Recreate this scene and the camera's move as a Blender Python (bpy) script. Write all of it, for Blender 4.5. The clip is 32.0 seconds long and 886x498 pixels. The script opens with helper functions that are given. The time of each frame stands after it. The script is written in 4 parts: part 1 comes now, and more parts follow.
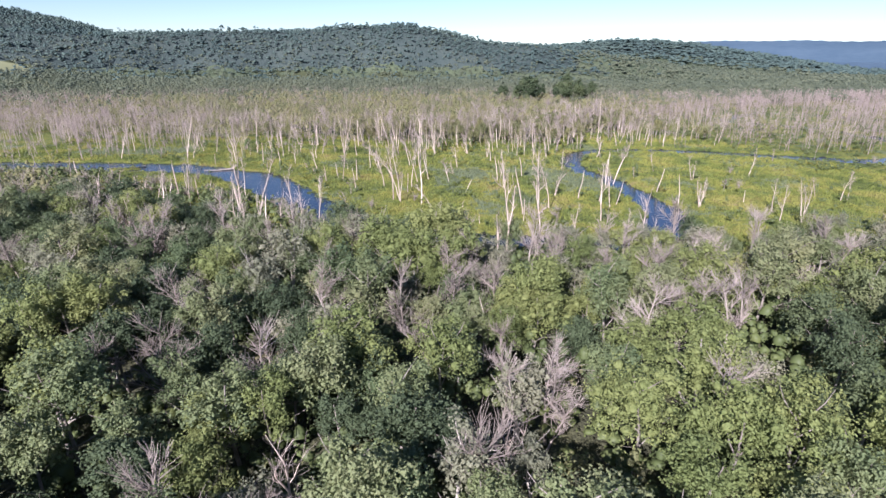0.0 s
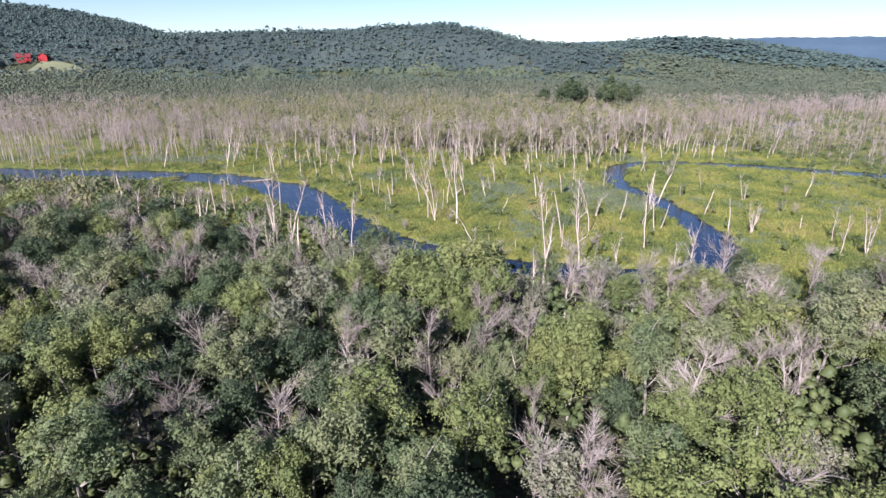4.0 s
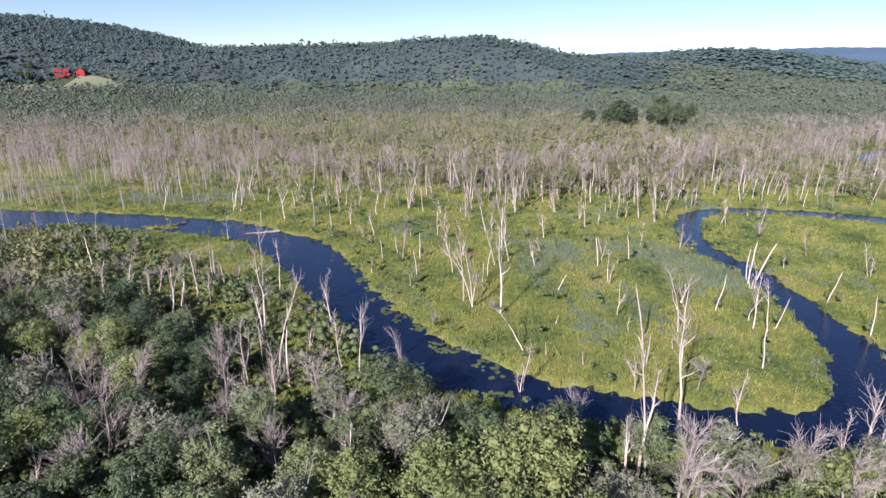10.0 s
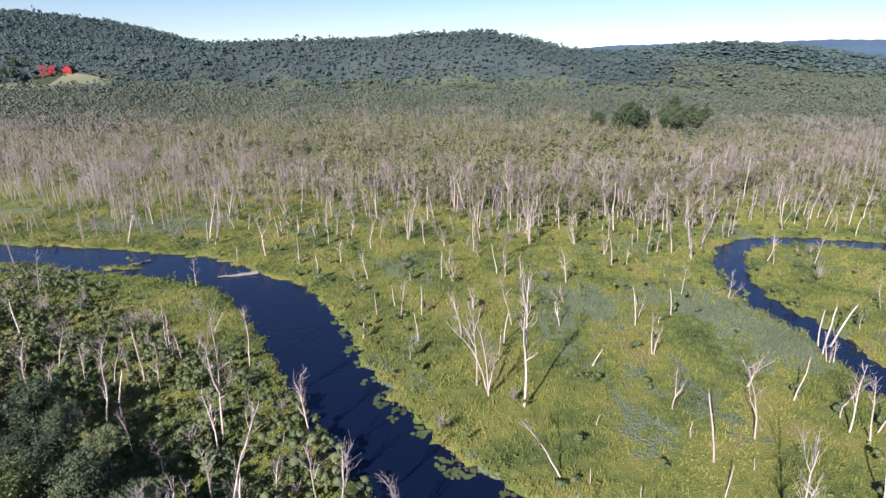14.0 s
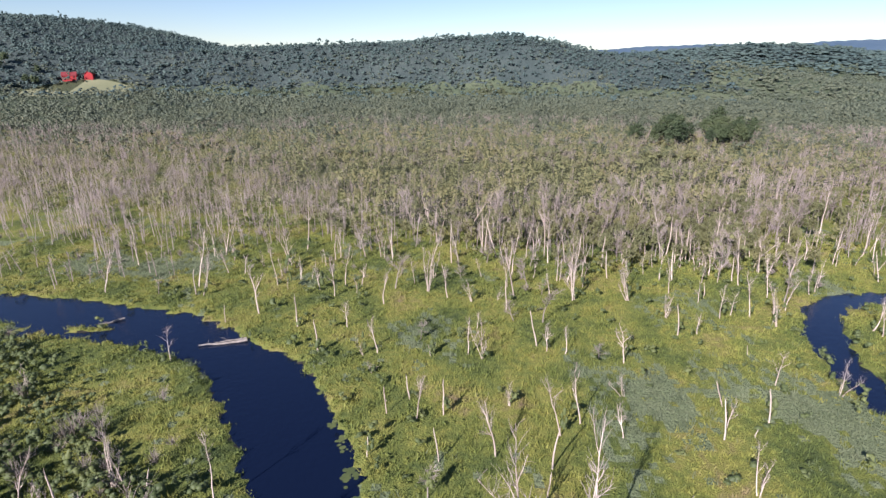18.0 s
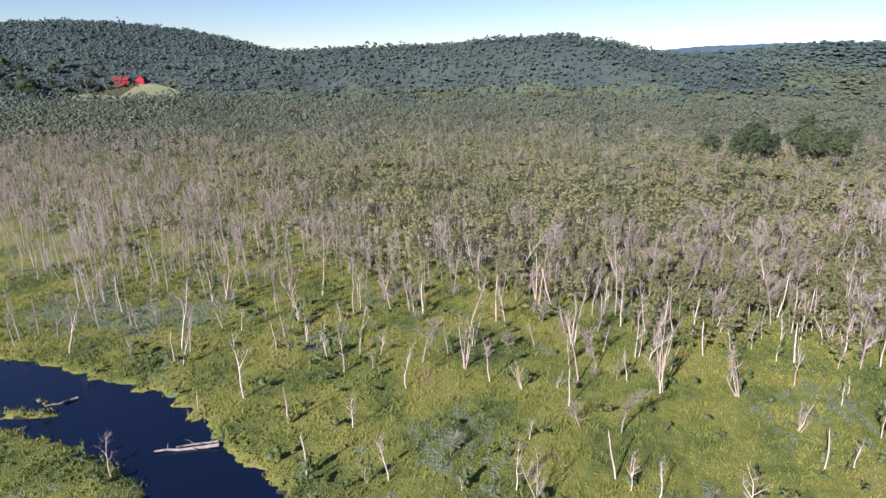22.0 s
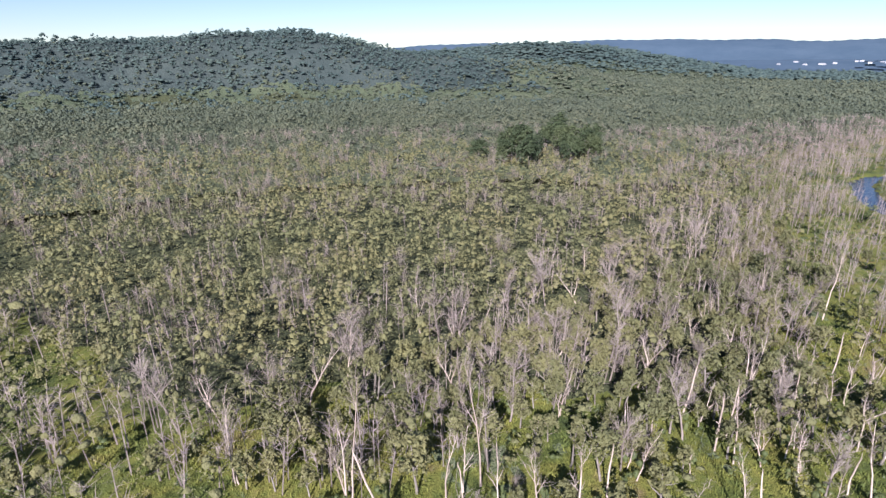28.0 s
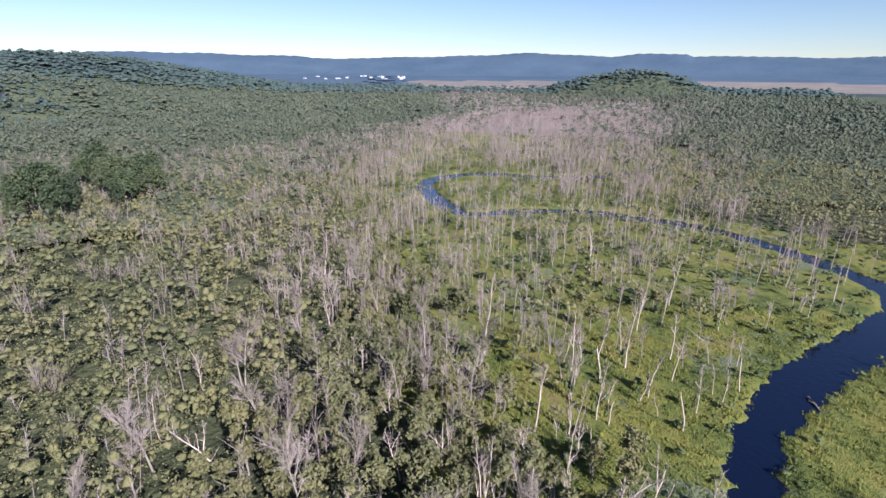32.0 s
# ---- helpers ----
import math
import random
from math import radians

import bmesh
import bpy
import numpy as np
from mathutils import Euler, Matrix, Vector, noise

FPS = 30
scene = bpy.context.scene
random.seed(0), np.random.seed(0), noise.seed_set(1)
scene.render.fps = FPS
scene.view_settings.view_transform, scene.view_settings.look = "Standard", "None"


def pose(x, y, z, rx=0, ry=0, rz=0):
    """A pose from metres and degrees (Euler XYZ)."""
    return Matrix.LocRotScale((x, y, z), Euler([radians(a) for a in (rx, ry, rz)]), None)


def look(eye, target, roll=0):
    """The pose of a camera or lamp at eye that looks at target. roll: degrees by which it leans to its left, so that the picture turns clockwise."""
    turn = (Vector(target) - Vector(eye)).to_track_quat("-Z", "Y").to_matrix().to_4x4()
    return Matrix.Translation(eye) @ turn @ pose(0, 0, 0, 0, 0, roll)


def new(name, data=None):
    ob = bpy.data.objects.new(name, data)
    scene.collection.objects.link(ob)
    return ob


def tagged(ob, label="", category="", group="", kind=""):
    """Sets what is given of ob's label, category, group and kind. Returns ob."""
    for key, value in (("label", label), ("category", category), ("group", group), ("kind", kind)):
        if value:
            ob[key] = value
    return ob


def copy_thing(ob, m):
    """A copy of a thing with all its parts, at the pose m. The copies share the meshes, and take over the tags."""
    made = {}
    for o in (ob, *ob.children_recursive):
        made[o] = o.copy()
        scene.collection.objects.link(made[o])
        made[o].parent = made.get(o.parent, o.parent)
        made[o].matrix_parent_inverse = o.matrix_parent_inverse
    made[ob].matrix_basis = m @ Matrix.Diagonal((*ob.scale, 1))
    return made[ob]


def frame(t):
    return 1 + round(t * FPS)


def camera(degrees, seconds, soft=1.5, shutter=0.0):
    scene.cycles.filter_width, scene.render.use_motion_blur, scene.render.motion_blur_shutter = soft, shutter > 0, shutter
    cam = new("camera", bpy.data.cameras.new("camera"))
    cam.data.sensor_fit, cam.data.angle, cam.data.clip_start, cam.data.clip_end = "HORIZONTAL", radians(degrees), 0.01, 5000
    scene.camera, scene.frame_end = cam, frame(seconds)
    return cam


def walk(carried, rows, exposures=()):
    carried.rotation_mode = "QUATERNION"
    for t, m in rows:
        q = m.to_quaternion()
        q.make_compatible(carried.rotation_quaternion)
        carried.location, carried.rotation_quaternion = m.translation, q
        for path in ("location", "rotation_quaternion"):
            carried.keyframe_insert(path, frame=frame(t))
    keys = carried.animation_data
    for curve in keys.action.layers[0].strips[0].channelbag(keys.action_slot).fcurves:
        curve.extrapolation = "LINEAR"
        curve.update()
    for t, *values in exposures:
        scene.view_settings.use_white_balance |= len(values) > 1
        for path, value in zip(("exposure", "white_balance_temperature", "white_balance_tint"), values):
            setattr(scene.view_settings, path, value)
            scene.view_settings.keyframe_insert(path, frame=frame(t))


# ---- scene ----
cam = camera(77.86, 32.0, soft=1.5)
# seconds, eye x, y, z, heading to the left, pitch, roll
ROWS = [
    (0.0, -1.57, 36.70, 27.74, -7.76, -18.96, 0.27),
    (0.5, -1.42, 36.66, 27.78, -7.74, -18.85, 0.28),
    (1.0, -1.31, 36.65, 28.10, -7.79, -18.90, 0.19),
    (1.5, -1.18, 36.55, 28.46, -7.78, -19.00, 0.24),
    (2.0, -1.04, 36.77, 28.87, -7.29, -18.98, 0.17),
    (2.5, -0.88, 37.38, 29.39, -6.50, -19.06, 0.12),
    (3.0, -0.78, 38.19, 30.07, -5.67, -19.17, 0.20),
    (3.5, -0.67, 39.32, 30.70, -4.71, -19.34, 0.19),
    (5.5, -0.15, 46.40, 32.42, -0.97, -18.45, 0.29),
    (6.0, 0.08, 48.60, 32.53, -0.60, -18.27, 0.21),
    (6.5, 0.11, 50.84, 33.02, -0.37, -18.50, 0.32),
    (7.0, 0.11, 53.13, 33.37, -0.16, -18.42, 0.29),
    (7.5, 0.13, 55.51, 33.67, -0.08, -18.32, 0.25),
    (8.0, 0.11, 57.90, 34.08, -0.07, -18.24, 0.23),
    (8.5, 0.05, 60.43, 34.52, -0.05, -18.18, 0.15),
    (9.0, -0.00, 63.00, 35.00, 0.00, -18.30, 0.05),
    (9.5, -0.21, 65.51, 35.53, -0.11, -18.32, 0.17),
    (10.0, -0.32, 68.05, 35.94, -0.16, -18.32, 0.19),
    (10.5, -0.49, 70.70, 36.45, -0.29, -18.44, 0.16),
    (11.0, -0.60, 73.23, 37.04, -0.40, -18.56, 0.17),
    (11.5, -0.72, 75.72, 37.76, -0.56, -18.66, 0.19),
    (12.0, -0.88, 78.26, 38.21, -0.69, -18.79, 0.11),
    (12.5, -0.97, 80.75, 38.68, -0.63, -18.90, -0.00),
    (13.0, -1.12, 83.24, 39.19, -0.52, -18.97, 0.05),
    (13.5, -1.26, 85.64, 39.56, -0.41, -18.96, 0.05),
    (14.0, -1.47, 88.08, 39.96, -0.28, -19.01, 0.08),
    (14.5, -1.73, 90.42, 40.31, -0.02, -19.04, 0.06),
    (16.5, -1.96, 101.61, 42.59, 1.37, -19.06, -0.11),
    (17.0, -2.04, 104.37, 42.86, 1.60, -18.91, -0.11),
    (17.5, -2.14, 107.28, 43.12, 1.95, -18.86, -0.16),
    (18.0, -2.35, 110.14, 43.39, 2.14, -18.88, -0.09),
    (18.5, -2.33, 113.11, 43.69, 2.48, -18.95, -0.14),
    (19.0, -2.50, 116.07, 44.06, 2.75, -19.12, -0.15),
    (19.5, -2.45, 119.14, 44.10, 3.32, -19.19, -0.20),
    (20.0, -2.51, 122.45, 44.10, 4.13, -19.10, -0.25),
    (20.5, -2.63, 125.91, 44.24, 4.88, -19.01, -0.20),
    (21.0, -2.75, 129.57, 44.33, 5.85, -18.86, -0.30),
    (21.5, -2.86, 133.37, 44.36, 6.61, -18.78, -0.34),
    (22.0, -2.96, 137.19, 44.30, 7.24, -18.70, -0.44),
    (22.5, -3.10, 141.12, 44.15, 7.80, -18.62, -0.53),
    (23.0, -3.45, 145.09, 44.09, 8.47, -18.54, -0.66),
    (23.5, -3.57, 149.18, 44.09, 8.99, -18.40, -0.73),
    (24.0, -3.79, 153.29, 44.03, 9.41, -18.37, -0.73),
    (24.5, -4.11, 157.41, 43.81, 9.77, -18.43, -0.67),
    (26.5, -4.20, 173.68, 44.37, -2.19, -18.71, -0.59),
    (27.0, -3.74, 178.21, 44.60, -6.27, -18.90, -0.55),
    (27.5, -3.16, 182.83, 44.69, -12.07, -19.07, -0.50),
    (28.0, -2.46, 187.33, 44.80, -18.61, -19.12, -0.46),
    (28.5, -1.15, 191.81, 44.88, -25.09, -19.18, -0.41),
    (29.0, 0.42, 196.12, 44.99, -31.50, -19.17, -0.35),
    (29.5, 2.36, 200.64, 45.11, -38.10, -19.24, -0.13),
    (30.0, 4.63, 204.78, 45.25, -44.57, -19.23, 0.05),
    (30.5, 7.15, 208.98, 45.30, -51.34, -19.19, 0.40),
    (31.0, 9.95, 212.83, 44.96, -57.96, -18.91, 0.55),
    (31.5, 13.03, 216.35, 44.65, -60.30, -18.02, 0.24),
    (32.0, 15.48, 218.66, 44.49, -62.72, -17.91, 0.20),
]


def carried_pose(x, y, z, yaw, pitch, roll):
    return Matrix.Translation((x, y, z)) @ pose(0, 0, 0, 90 + pitch, 0, yaw) @ pose(0, 0, 0, 0, 0, roll)


walk(cam, [(r[0], carried_pose(*r[1:])) for r in ROWS], exposures=[(0, 1.36, 5700, 20), (8, 1.31, 5680, 20), (13, 1.24, 5750, 20), (19, 1.22, 5880, 20), (25, 1.22, 5850, 20), (32, 1.14, 5650, 20)])

# ---- world and sun ----
SUN_AZ, SUN_EL = 211.0, 31.0        # degrees clockwise from +y, and above the horizon
world = bpy.data.worlds.new("sky")
scene.world = world
world.use_nodes = True
wn = world.node_tree.nodes
sky = wn.new("ShaderNodeTexSky")
sky.sky_type = "NISHITA"
sky.sun_disc = False
sky.sun_elevation, sky.sun_rotation = radians(SUN_EL), radians(SUN_AZ)
sky.air_density, sky.dust_density, sky.ozone_density = 0.9, 0.0, 1.8
wn["Background"].inputs["Strength"].default_value = 0.05
world.node_tree.links.new(sky.outputs[0], wn["Background"].inputs["Color"])
sun_dir = Vector((math.sin(radians(SUN_AZ)) * math.cos(radians(SUN_EL)), math.cos(radians(SUN_AZ)) * math.cos(radians(SUN_EL)), math.sin(radians(SUN_EL))))
sun_data = bpy.data.lights.new("sun", "SUN")
sun_data.energy, sun_data.angle, sun_data.color = 5.0, radians(0.53), (1.0, 0.93, 0.84)
sun = new("sun", sun_data)
sun.matrix_world = look(sun_dir * 500, (0, 0, 0))

rng = np.random.default_rng(7)


# ---- materials ----
def ramp(nt, stops):
    r = nt.nodes.new("ShaderNodeValToRGB")
    el = r.color_ramp.elements
    while len(el) < len(stops):
        el.new(0.5)
    for e, (p, c) in zip(el, stops):
        e.position, e.color = p, (*c, 1)
    return r


def surface(name, stops, rough=0.7, scale=0.5, scale2=6.0, per="object", bump=0.0, bump_scale=8.0, translucent=0.0, stretch=None, spread=0.45):
    """A node material: a colour ramp driven by a coarse noise, a fine noise and a random value per object or per island."""
    m = bpy.data.materials.new(name)
    m.use_nodes = True
    nt = m.node_tree
    n, lk = nt.nodes, nt.links.new
    p = n["Principled BSDF"]
    p.inputs["Roughness"].default_value = rough
    p.inputs["Specular IOR Level"].default_value = 0.25
    geo = n.new("ShaderNodeNewGeometry")
    co = geo.outputs["Position"]
    if stretch:
        mp = n.new("ShaderNodeMapping")
        mp.inputs["Scale"].default_value = stretch
        lk(co, mp.inputs["Vector"])
        co = mp.outputs[0]
    a, b = n.new("ShaderNodeTexNoise"), n.new("ShaderNodeTexNoise")
    for tex, s, d in ((a, scale, 3.0), (b, scale2, 2.0)):
        tex.inputs["Scale"].default_value, tex.inputs["Detail"].default_value = s, d
        lk(co, tex.inputs["Vector"])
    mix = n.new("ShaderNodeMath")
    mix.operation = "MULTIPLY_ADD"
    lk(b.outputs["Fac"], mix.inputs[0])
    mix.inputs[1].default_value = 0.5
    lk(a.outputs["Fac"], mix.inputs[2])
    last = mix.outputs[0]
    if per:
        if per == "object":
            src = n.new("ShaderNodeObjectInfo").outputs["Random"]
        else:
            src = geo.outputs["Random Per Island"]
        k = n.new("ShaderNodeMath")
        k.operation = "MULTIPLY_ADD"
        lk(src, k.inputs[0])
        k.inputs[1].default_value = spread
        lk(last, k.inputs[2])
        last = k.outputs[0]
    mr = n.new("ShaderNodeMapRange")
    mr.inputs["From Min"].default_value = 0.45
    mr.inputs["From Max"].default_value = 1.05 + (spread if per else 0)
    lk(last, mr.inputs["Value"])
    r = ramp(nt, stops)
    lk(mr.outputs[0], r.inputs[0])
    lk(r.outputs[0], p.inputs["Base Color"])
    if bump:
        t = n.new("ShaderNodeTexNoise")
        t.inputs["Scale"].default_value, t.inputs["Detail"].default_value = bump_scale, 4
        lk(co, t.inputs["Vector"])
        bp = n.new("ShaderNodeBump")
        bp.inputs["Strength"].default_value, bp.inputs["Distance"].default_value = bump, min(1.2, 1.2 / bump_scale)
        lk(t.outputs["Fac"], bp.inputs["Height"])
        lk(bp.outputs[0], p.inputs["Normal"])
    if translucent:
        tr = n.new("ShaderNodeBsdfTranslucent")
        lk(r.outputs[0], tr.inputs["Color"])
        ms = n.new("ShaderNodeMixShader")
        ms.inputs[0].default_value = translucent
        lk(p.outputs[0], ms.inputs[1])
        lk(tr.outputs[0], ms.inputs[2])
        lk(ms.outputs[0], n["Material Output"].inputs["Surface"])
    return m


LEAF = surface("leaf_green", [(0.0, (0.067, 0.101, 0.055)), (0.25, (0.122, 0.163, 0.079)), (0.5, (0.197, 0.228, 0.106)), (0.75, (0.261, 0.268, 0.141)), (1.0, (0.371, 0.363, 0.147))], 0.5, 0.12, 3.0, "object", bump=1.0, bump_scale=4.5, translucent=0.34)
LEAF_NORTH = surface("leaf_swamp_green", [(0.103, (0.12, 0.126, 0.061)), (0.301, (0.148, 0.152, 0.07)), (0.5, (0.178, 0.175, 0.08)), (0.699, (0.208, 0.195, 0.085)), (0.897, (0.226, 0.203, 0.109))], 0.5, 0.045, 0.16, "island", bump=1.0, bump_scale=3.0, translucent=0.18, spread=0.14)
LEAF_YELLOW = surface("leaf_yellow_green", [(0.0, (0.124, 0.16, 0.059)), (0.4, (0.191, 0.225, 0.08)), (0.75, (0.259, 0.276, 0.1)), (1.0, (0.335, 0.316, 0.123))], 0.55, 0.15, 3.0, "object", bump=1.0, bump_scale=4.5, translucent=0.34)
LEAF_GREY = surface("leaf_grey_green", [(0.0, (0.157, 0.163, 0.113)), (0.5, (0.241, 0.243, 0.161)), (1.0, (0.347, 0.318, 0.223))], 0.6, 0.15, 3.0, "object", bump=1.0, bump_scale=4.5, translucent=0.34)
LEAF_DARK = surface("leaf_dark_green", [(0.0, (0.055, 0.079, 0.046)), (0.6, (0.103, 0.133, 0.067)), (1.0, (0.167, 0.194, 0.087))], 0.6, 0.06, 3.0, "object", bump=1.0, bump_scale=4.5, translucent=0.34)
LEAF_GROVE = surface("leaf_grove_green", [(0.0, (0.042, 0.062, 0.034)), (0.5, (0.078, 0.104, 0.050)), (1.0, (0.130, 0.152, 0.070))], 0.6, 0.06, 1.0, "object", bump=1.0, bump_scale=1.2, translucent=0.2)
# Hill leaves with the distance's haze mixed into the green as extra blue.
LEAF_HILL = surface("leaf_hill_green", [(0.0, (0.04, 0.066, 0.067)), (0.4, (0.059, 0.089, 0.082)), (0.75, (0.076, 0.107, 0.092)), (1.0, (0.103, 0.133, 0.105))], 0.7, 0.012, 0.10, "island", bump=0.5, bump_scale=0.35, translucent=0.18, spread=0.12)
LEAF_PLAIN = surface("leaf_olive_green", [(0.0, (0.054, 0.069, 0.048)), (0.35, (0.096, 0.11, 0.07)), (0.7, (0.14, 0.147, 0.091)), (1.0, (0.189, 0.178, 0.113))], 0.6, 0.03, 0.22, "island", bump=1.0, bump_scale=1.4, translucent=0.18, spread=0.12)
LEAF_MID = surface("leaf_plain_green", [(0.0, (0.056, 0.071, 0.053)), (0.4, (0.084, 0.1, 0.067)), (0.75, (0.113, 0.126, 0.081)), (1.0, (0.146, 0.149, 0.096))], 0.65, 0.018, 0.16, "island", bump=0.6, bump_scale=0.8, translucent=0.18, spread=0.14)
BLEACHED = surface("pale_bark", [(0.0, (0.22, 0.19, 0.165)), (0.5, (0.34, 0.30, 0.265)), (1.0, (0.48, 0.43, 0.39))], 0.85, 1.5, 14, "object", bump=0.5, bump_scale=10)
BARK = surface("grey_bark", [(0.0, (0.12, 0.10, 0.085)), (0.5, (0.22, 0.19, 0.165)), (1.0, (0.36, 0.32, 0.285))], 0.85, 1.5, 14, "object", bump=0.5, bump_scale=10)
DEAD = surface("bleached_dead_wood", [(0.0, (0.259, 0.196, 0.162)), (0.35, (0.413, 0.329, 0.278)), (0.7, (0.568, 0.469, 0.4)), (1.0, (0.75, 0.634, 0.544))],
               0.8, 0.8, 12, "object", bump=0.5, bump_scale=9, stretch=(1, 1, 0.2))
DEAD_STUFF = surface("weathered_dead_wood", [(0.0, (0.168, 0.134, 0.121)), (0.5, (0.299, 0.243, 0.221)), (1.0, (0.471, 0.391, 0.356))], 0.85, 0.05, 5, "island")
TWIG = surface("grey_twigs", [(0.0, (0.152, 0.124, 0.108)), (0.5, (0.246, 0.204, 0.179)), (1.0, (0.371, 0.317, 0.282))], 0.85, 0.5, 9, "object")
MARSH_STOPS = [(0.05, (0.052, 0.074, 0.022)), (0.28, (0.101, 0.127, 0.03)), (0.48, (0.155, 0.172, 0.038)), (0.68, (0.209, 0.207, 0.047)), (0.88, (0.22, 0.192, 0.066)), (1.0, (0.222, 0.167, 0.092))]
# The grass colours at 0.8: shade between the blades, painted into the turf.
SHADED_STOPS = [(p, tuple(0.8 * v for v in c)) for p, c in MARSH_STOPS]
MARSH = surface("marsh_turf", SHADED_STOPS, 0.9, 0.09, 0.75, "", bump=1.0, bump_scale=5.0)
GRASS = surface("sedge_blades", MARSH_STOPS, 0.7, 0.09, 0.75, "", translucent=0.12)
SEDGE = surface("grey_sedge_blades", [(0.0, (0.106, 0.129, 0.073)), (0.5, (0.152, 0.177, 0.099)), (1.0, (0.201, 0.22, 0.127))], 0.6, 0.1, 0.8, "island", translucent=0.3, spread=0.10)
SHRUB = surface("shrub_leaves", [(0.0, (0.050, 0.070, 0.030)), (0.5, (0.095, 0.118, 0.045)), (1.0, (0.165, 0.180, 0.062))], 0.55, 0.08, 0.6, "island", translucent=0.25, spread=0.15)
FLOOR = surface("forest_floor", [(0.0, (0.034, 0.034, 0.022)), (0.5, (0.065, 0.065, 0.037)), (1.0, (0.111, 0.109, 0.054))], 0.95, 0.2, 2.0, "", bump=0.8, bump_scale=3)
SEDGE_TURF = surface("sedge_turf", [(0.0, (0.084, 0.104, 0.051)), (0.5, (0.122, 0.146, 0.073)), (1.0, (0.159, 0.175, 0.095))], 0.9, 0.05, 0.9, "", bump=1.0, bump_scale=2.5)
# Undergrowth green, kept dark to paint in shade in the gaps between crowns.
UNDERGROWTH_SHADE = surface("woodland_undergrowth", [(0.0, (0.032, 0.038, 0.019)), (0.5, (0.056, 0.064, 0.03)), (1.0, (0.086, 0.089, 0.04))], 0.95, 0.03, 0.4, "", bump=1.0, bump_scale=0.6)
MUD = surface("river_mud", [(0.0, (0.012, 0.011, 0.009)), (1.0, (0.03, 0.027, 0.02))], 0.6, 0.5, 4, "")
# Leaf green darkened to carry the crowns' self-shade.
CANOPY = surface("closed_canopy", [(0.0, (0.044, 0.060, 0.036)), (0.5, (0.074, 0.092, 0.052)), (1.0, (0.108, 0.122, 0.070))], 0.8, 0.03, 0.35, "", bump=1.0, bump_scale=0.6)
# Darker still for self-shade, with distance haze added as blue.
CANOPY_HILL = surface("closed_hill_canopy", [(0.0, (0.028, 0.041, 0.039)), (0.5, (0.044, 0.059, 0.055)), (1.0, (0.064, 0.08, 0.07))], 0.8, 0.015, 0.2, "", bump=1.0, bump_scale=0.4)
# Haze of the distance, painted into the far wood's colour as blue.
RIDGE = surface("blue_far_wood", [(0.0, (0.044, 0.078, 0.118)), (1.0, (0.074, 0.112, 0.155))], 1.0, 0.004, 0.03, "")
DRY_MARSH = surface("dry_marsh", [(0.0, (0.150, 0.130, 0.112)), (0.5, (0.200, 0.172, 0.150)), (1.0, (0.250, 0.222, 0.190))], 0.9, 0.01, 0.12, "")
FIELD = surface("mown_field", [(0.0, (0.150, 0.158, 0.085)), (1.0, (0.225, 0.222, 0.130))], 0.9, 0.03, 0.5, "")
RED_WALL = surface("red_boards", [(0.0, (0.26, 0.022, 0.024)), (1.0, (0.38, 0.035, 0.036))], 0.7, 0.5, 3, "")
RED_ROOF = surface("red_roof", [(0.0, (0.13, 0.022, 0.026)), (1.0, (0.20, 0.034, 0.036))], 0.7, 0.5, 3, "")
WHITE_WALL = surface("white_render", [(0.0, (0.70, 0.70, 0.68)), (1.0, (0.82, 0.82, 0.80))], 0.7, 0.5, 3, "object")
GREY_ROOF = surface("grey_roof", [(0.0, (0.22, 0.22, 0.23)), (1.0, (0.42, 0.42, 0.43))], 0.7, 0.5, 3, "object")

WATER = bpy.data.materials.new("river_water")
WATER.use_nodes = True
_n = WATER.node_tree.nodes
_p = _n["Principled BSDF"]
# Blue base and blue specular tint paint in the reflected sky.
_p.inputs["Base Color"].default_value = (0.004, 0.007, 0.017, 1)
_p.inputs["Specular Tint"].default_value = (0.08, 0.32, 1.0, 1)
_p.inputs["Roughness"].default_value = 0.10
_p.inputs["IOR"].default_value = 1.55
_t = _n.new("ShaderNodeTexNoise")
_t.inputs["Scale"].default_value, _t.inputs["Detail"].default_value = 1.6, 3
_b = _n.new("ShaderNodeBump")
_b.inputs["Strength"].default_value, _b.inputs["Distance"].default_value = 1.0, 0.05
_g = _n.new("ShaderNodeNewGeometry")
WATER.node_tree.links.new(_g.outputs["Position"], _t.inputs["Vector"])
WATER.node_tree.links.new(_t.outputs["Fac"], _b.inputs["Height"])
WATER.node_tree.links.new(_b.outputs[0], _p.inputs["Normal"])


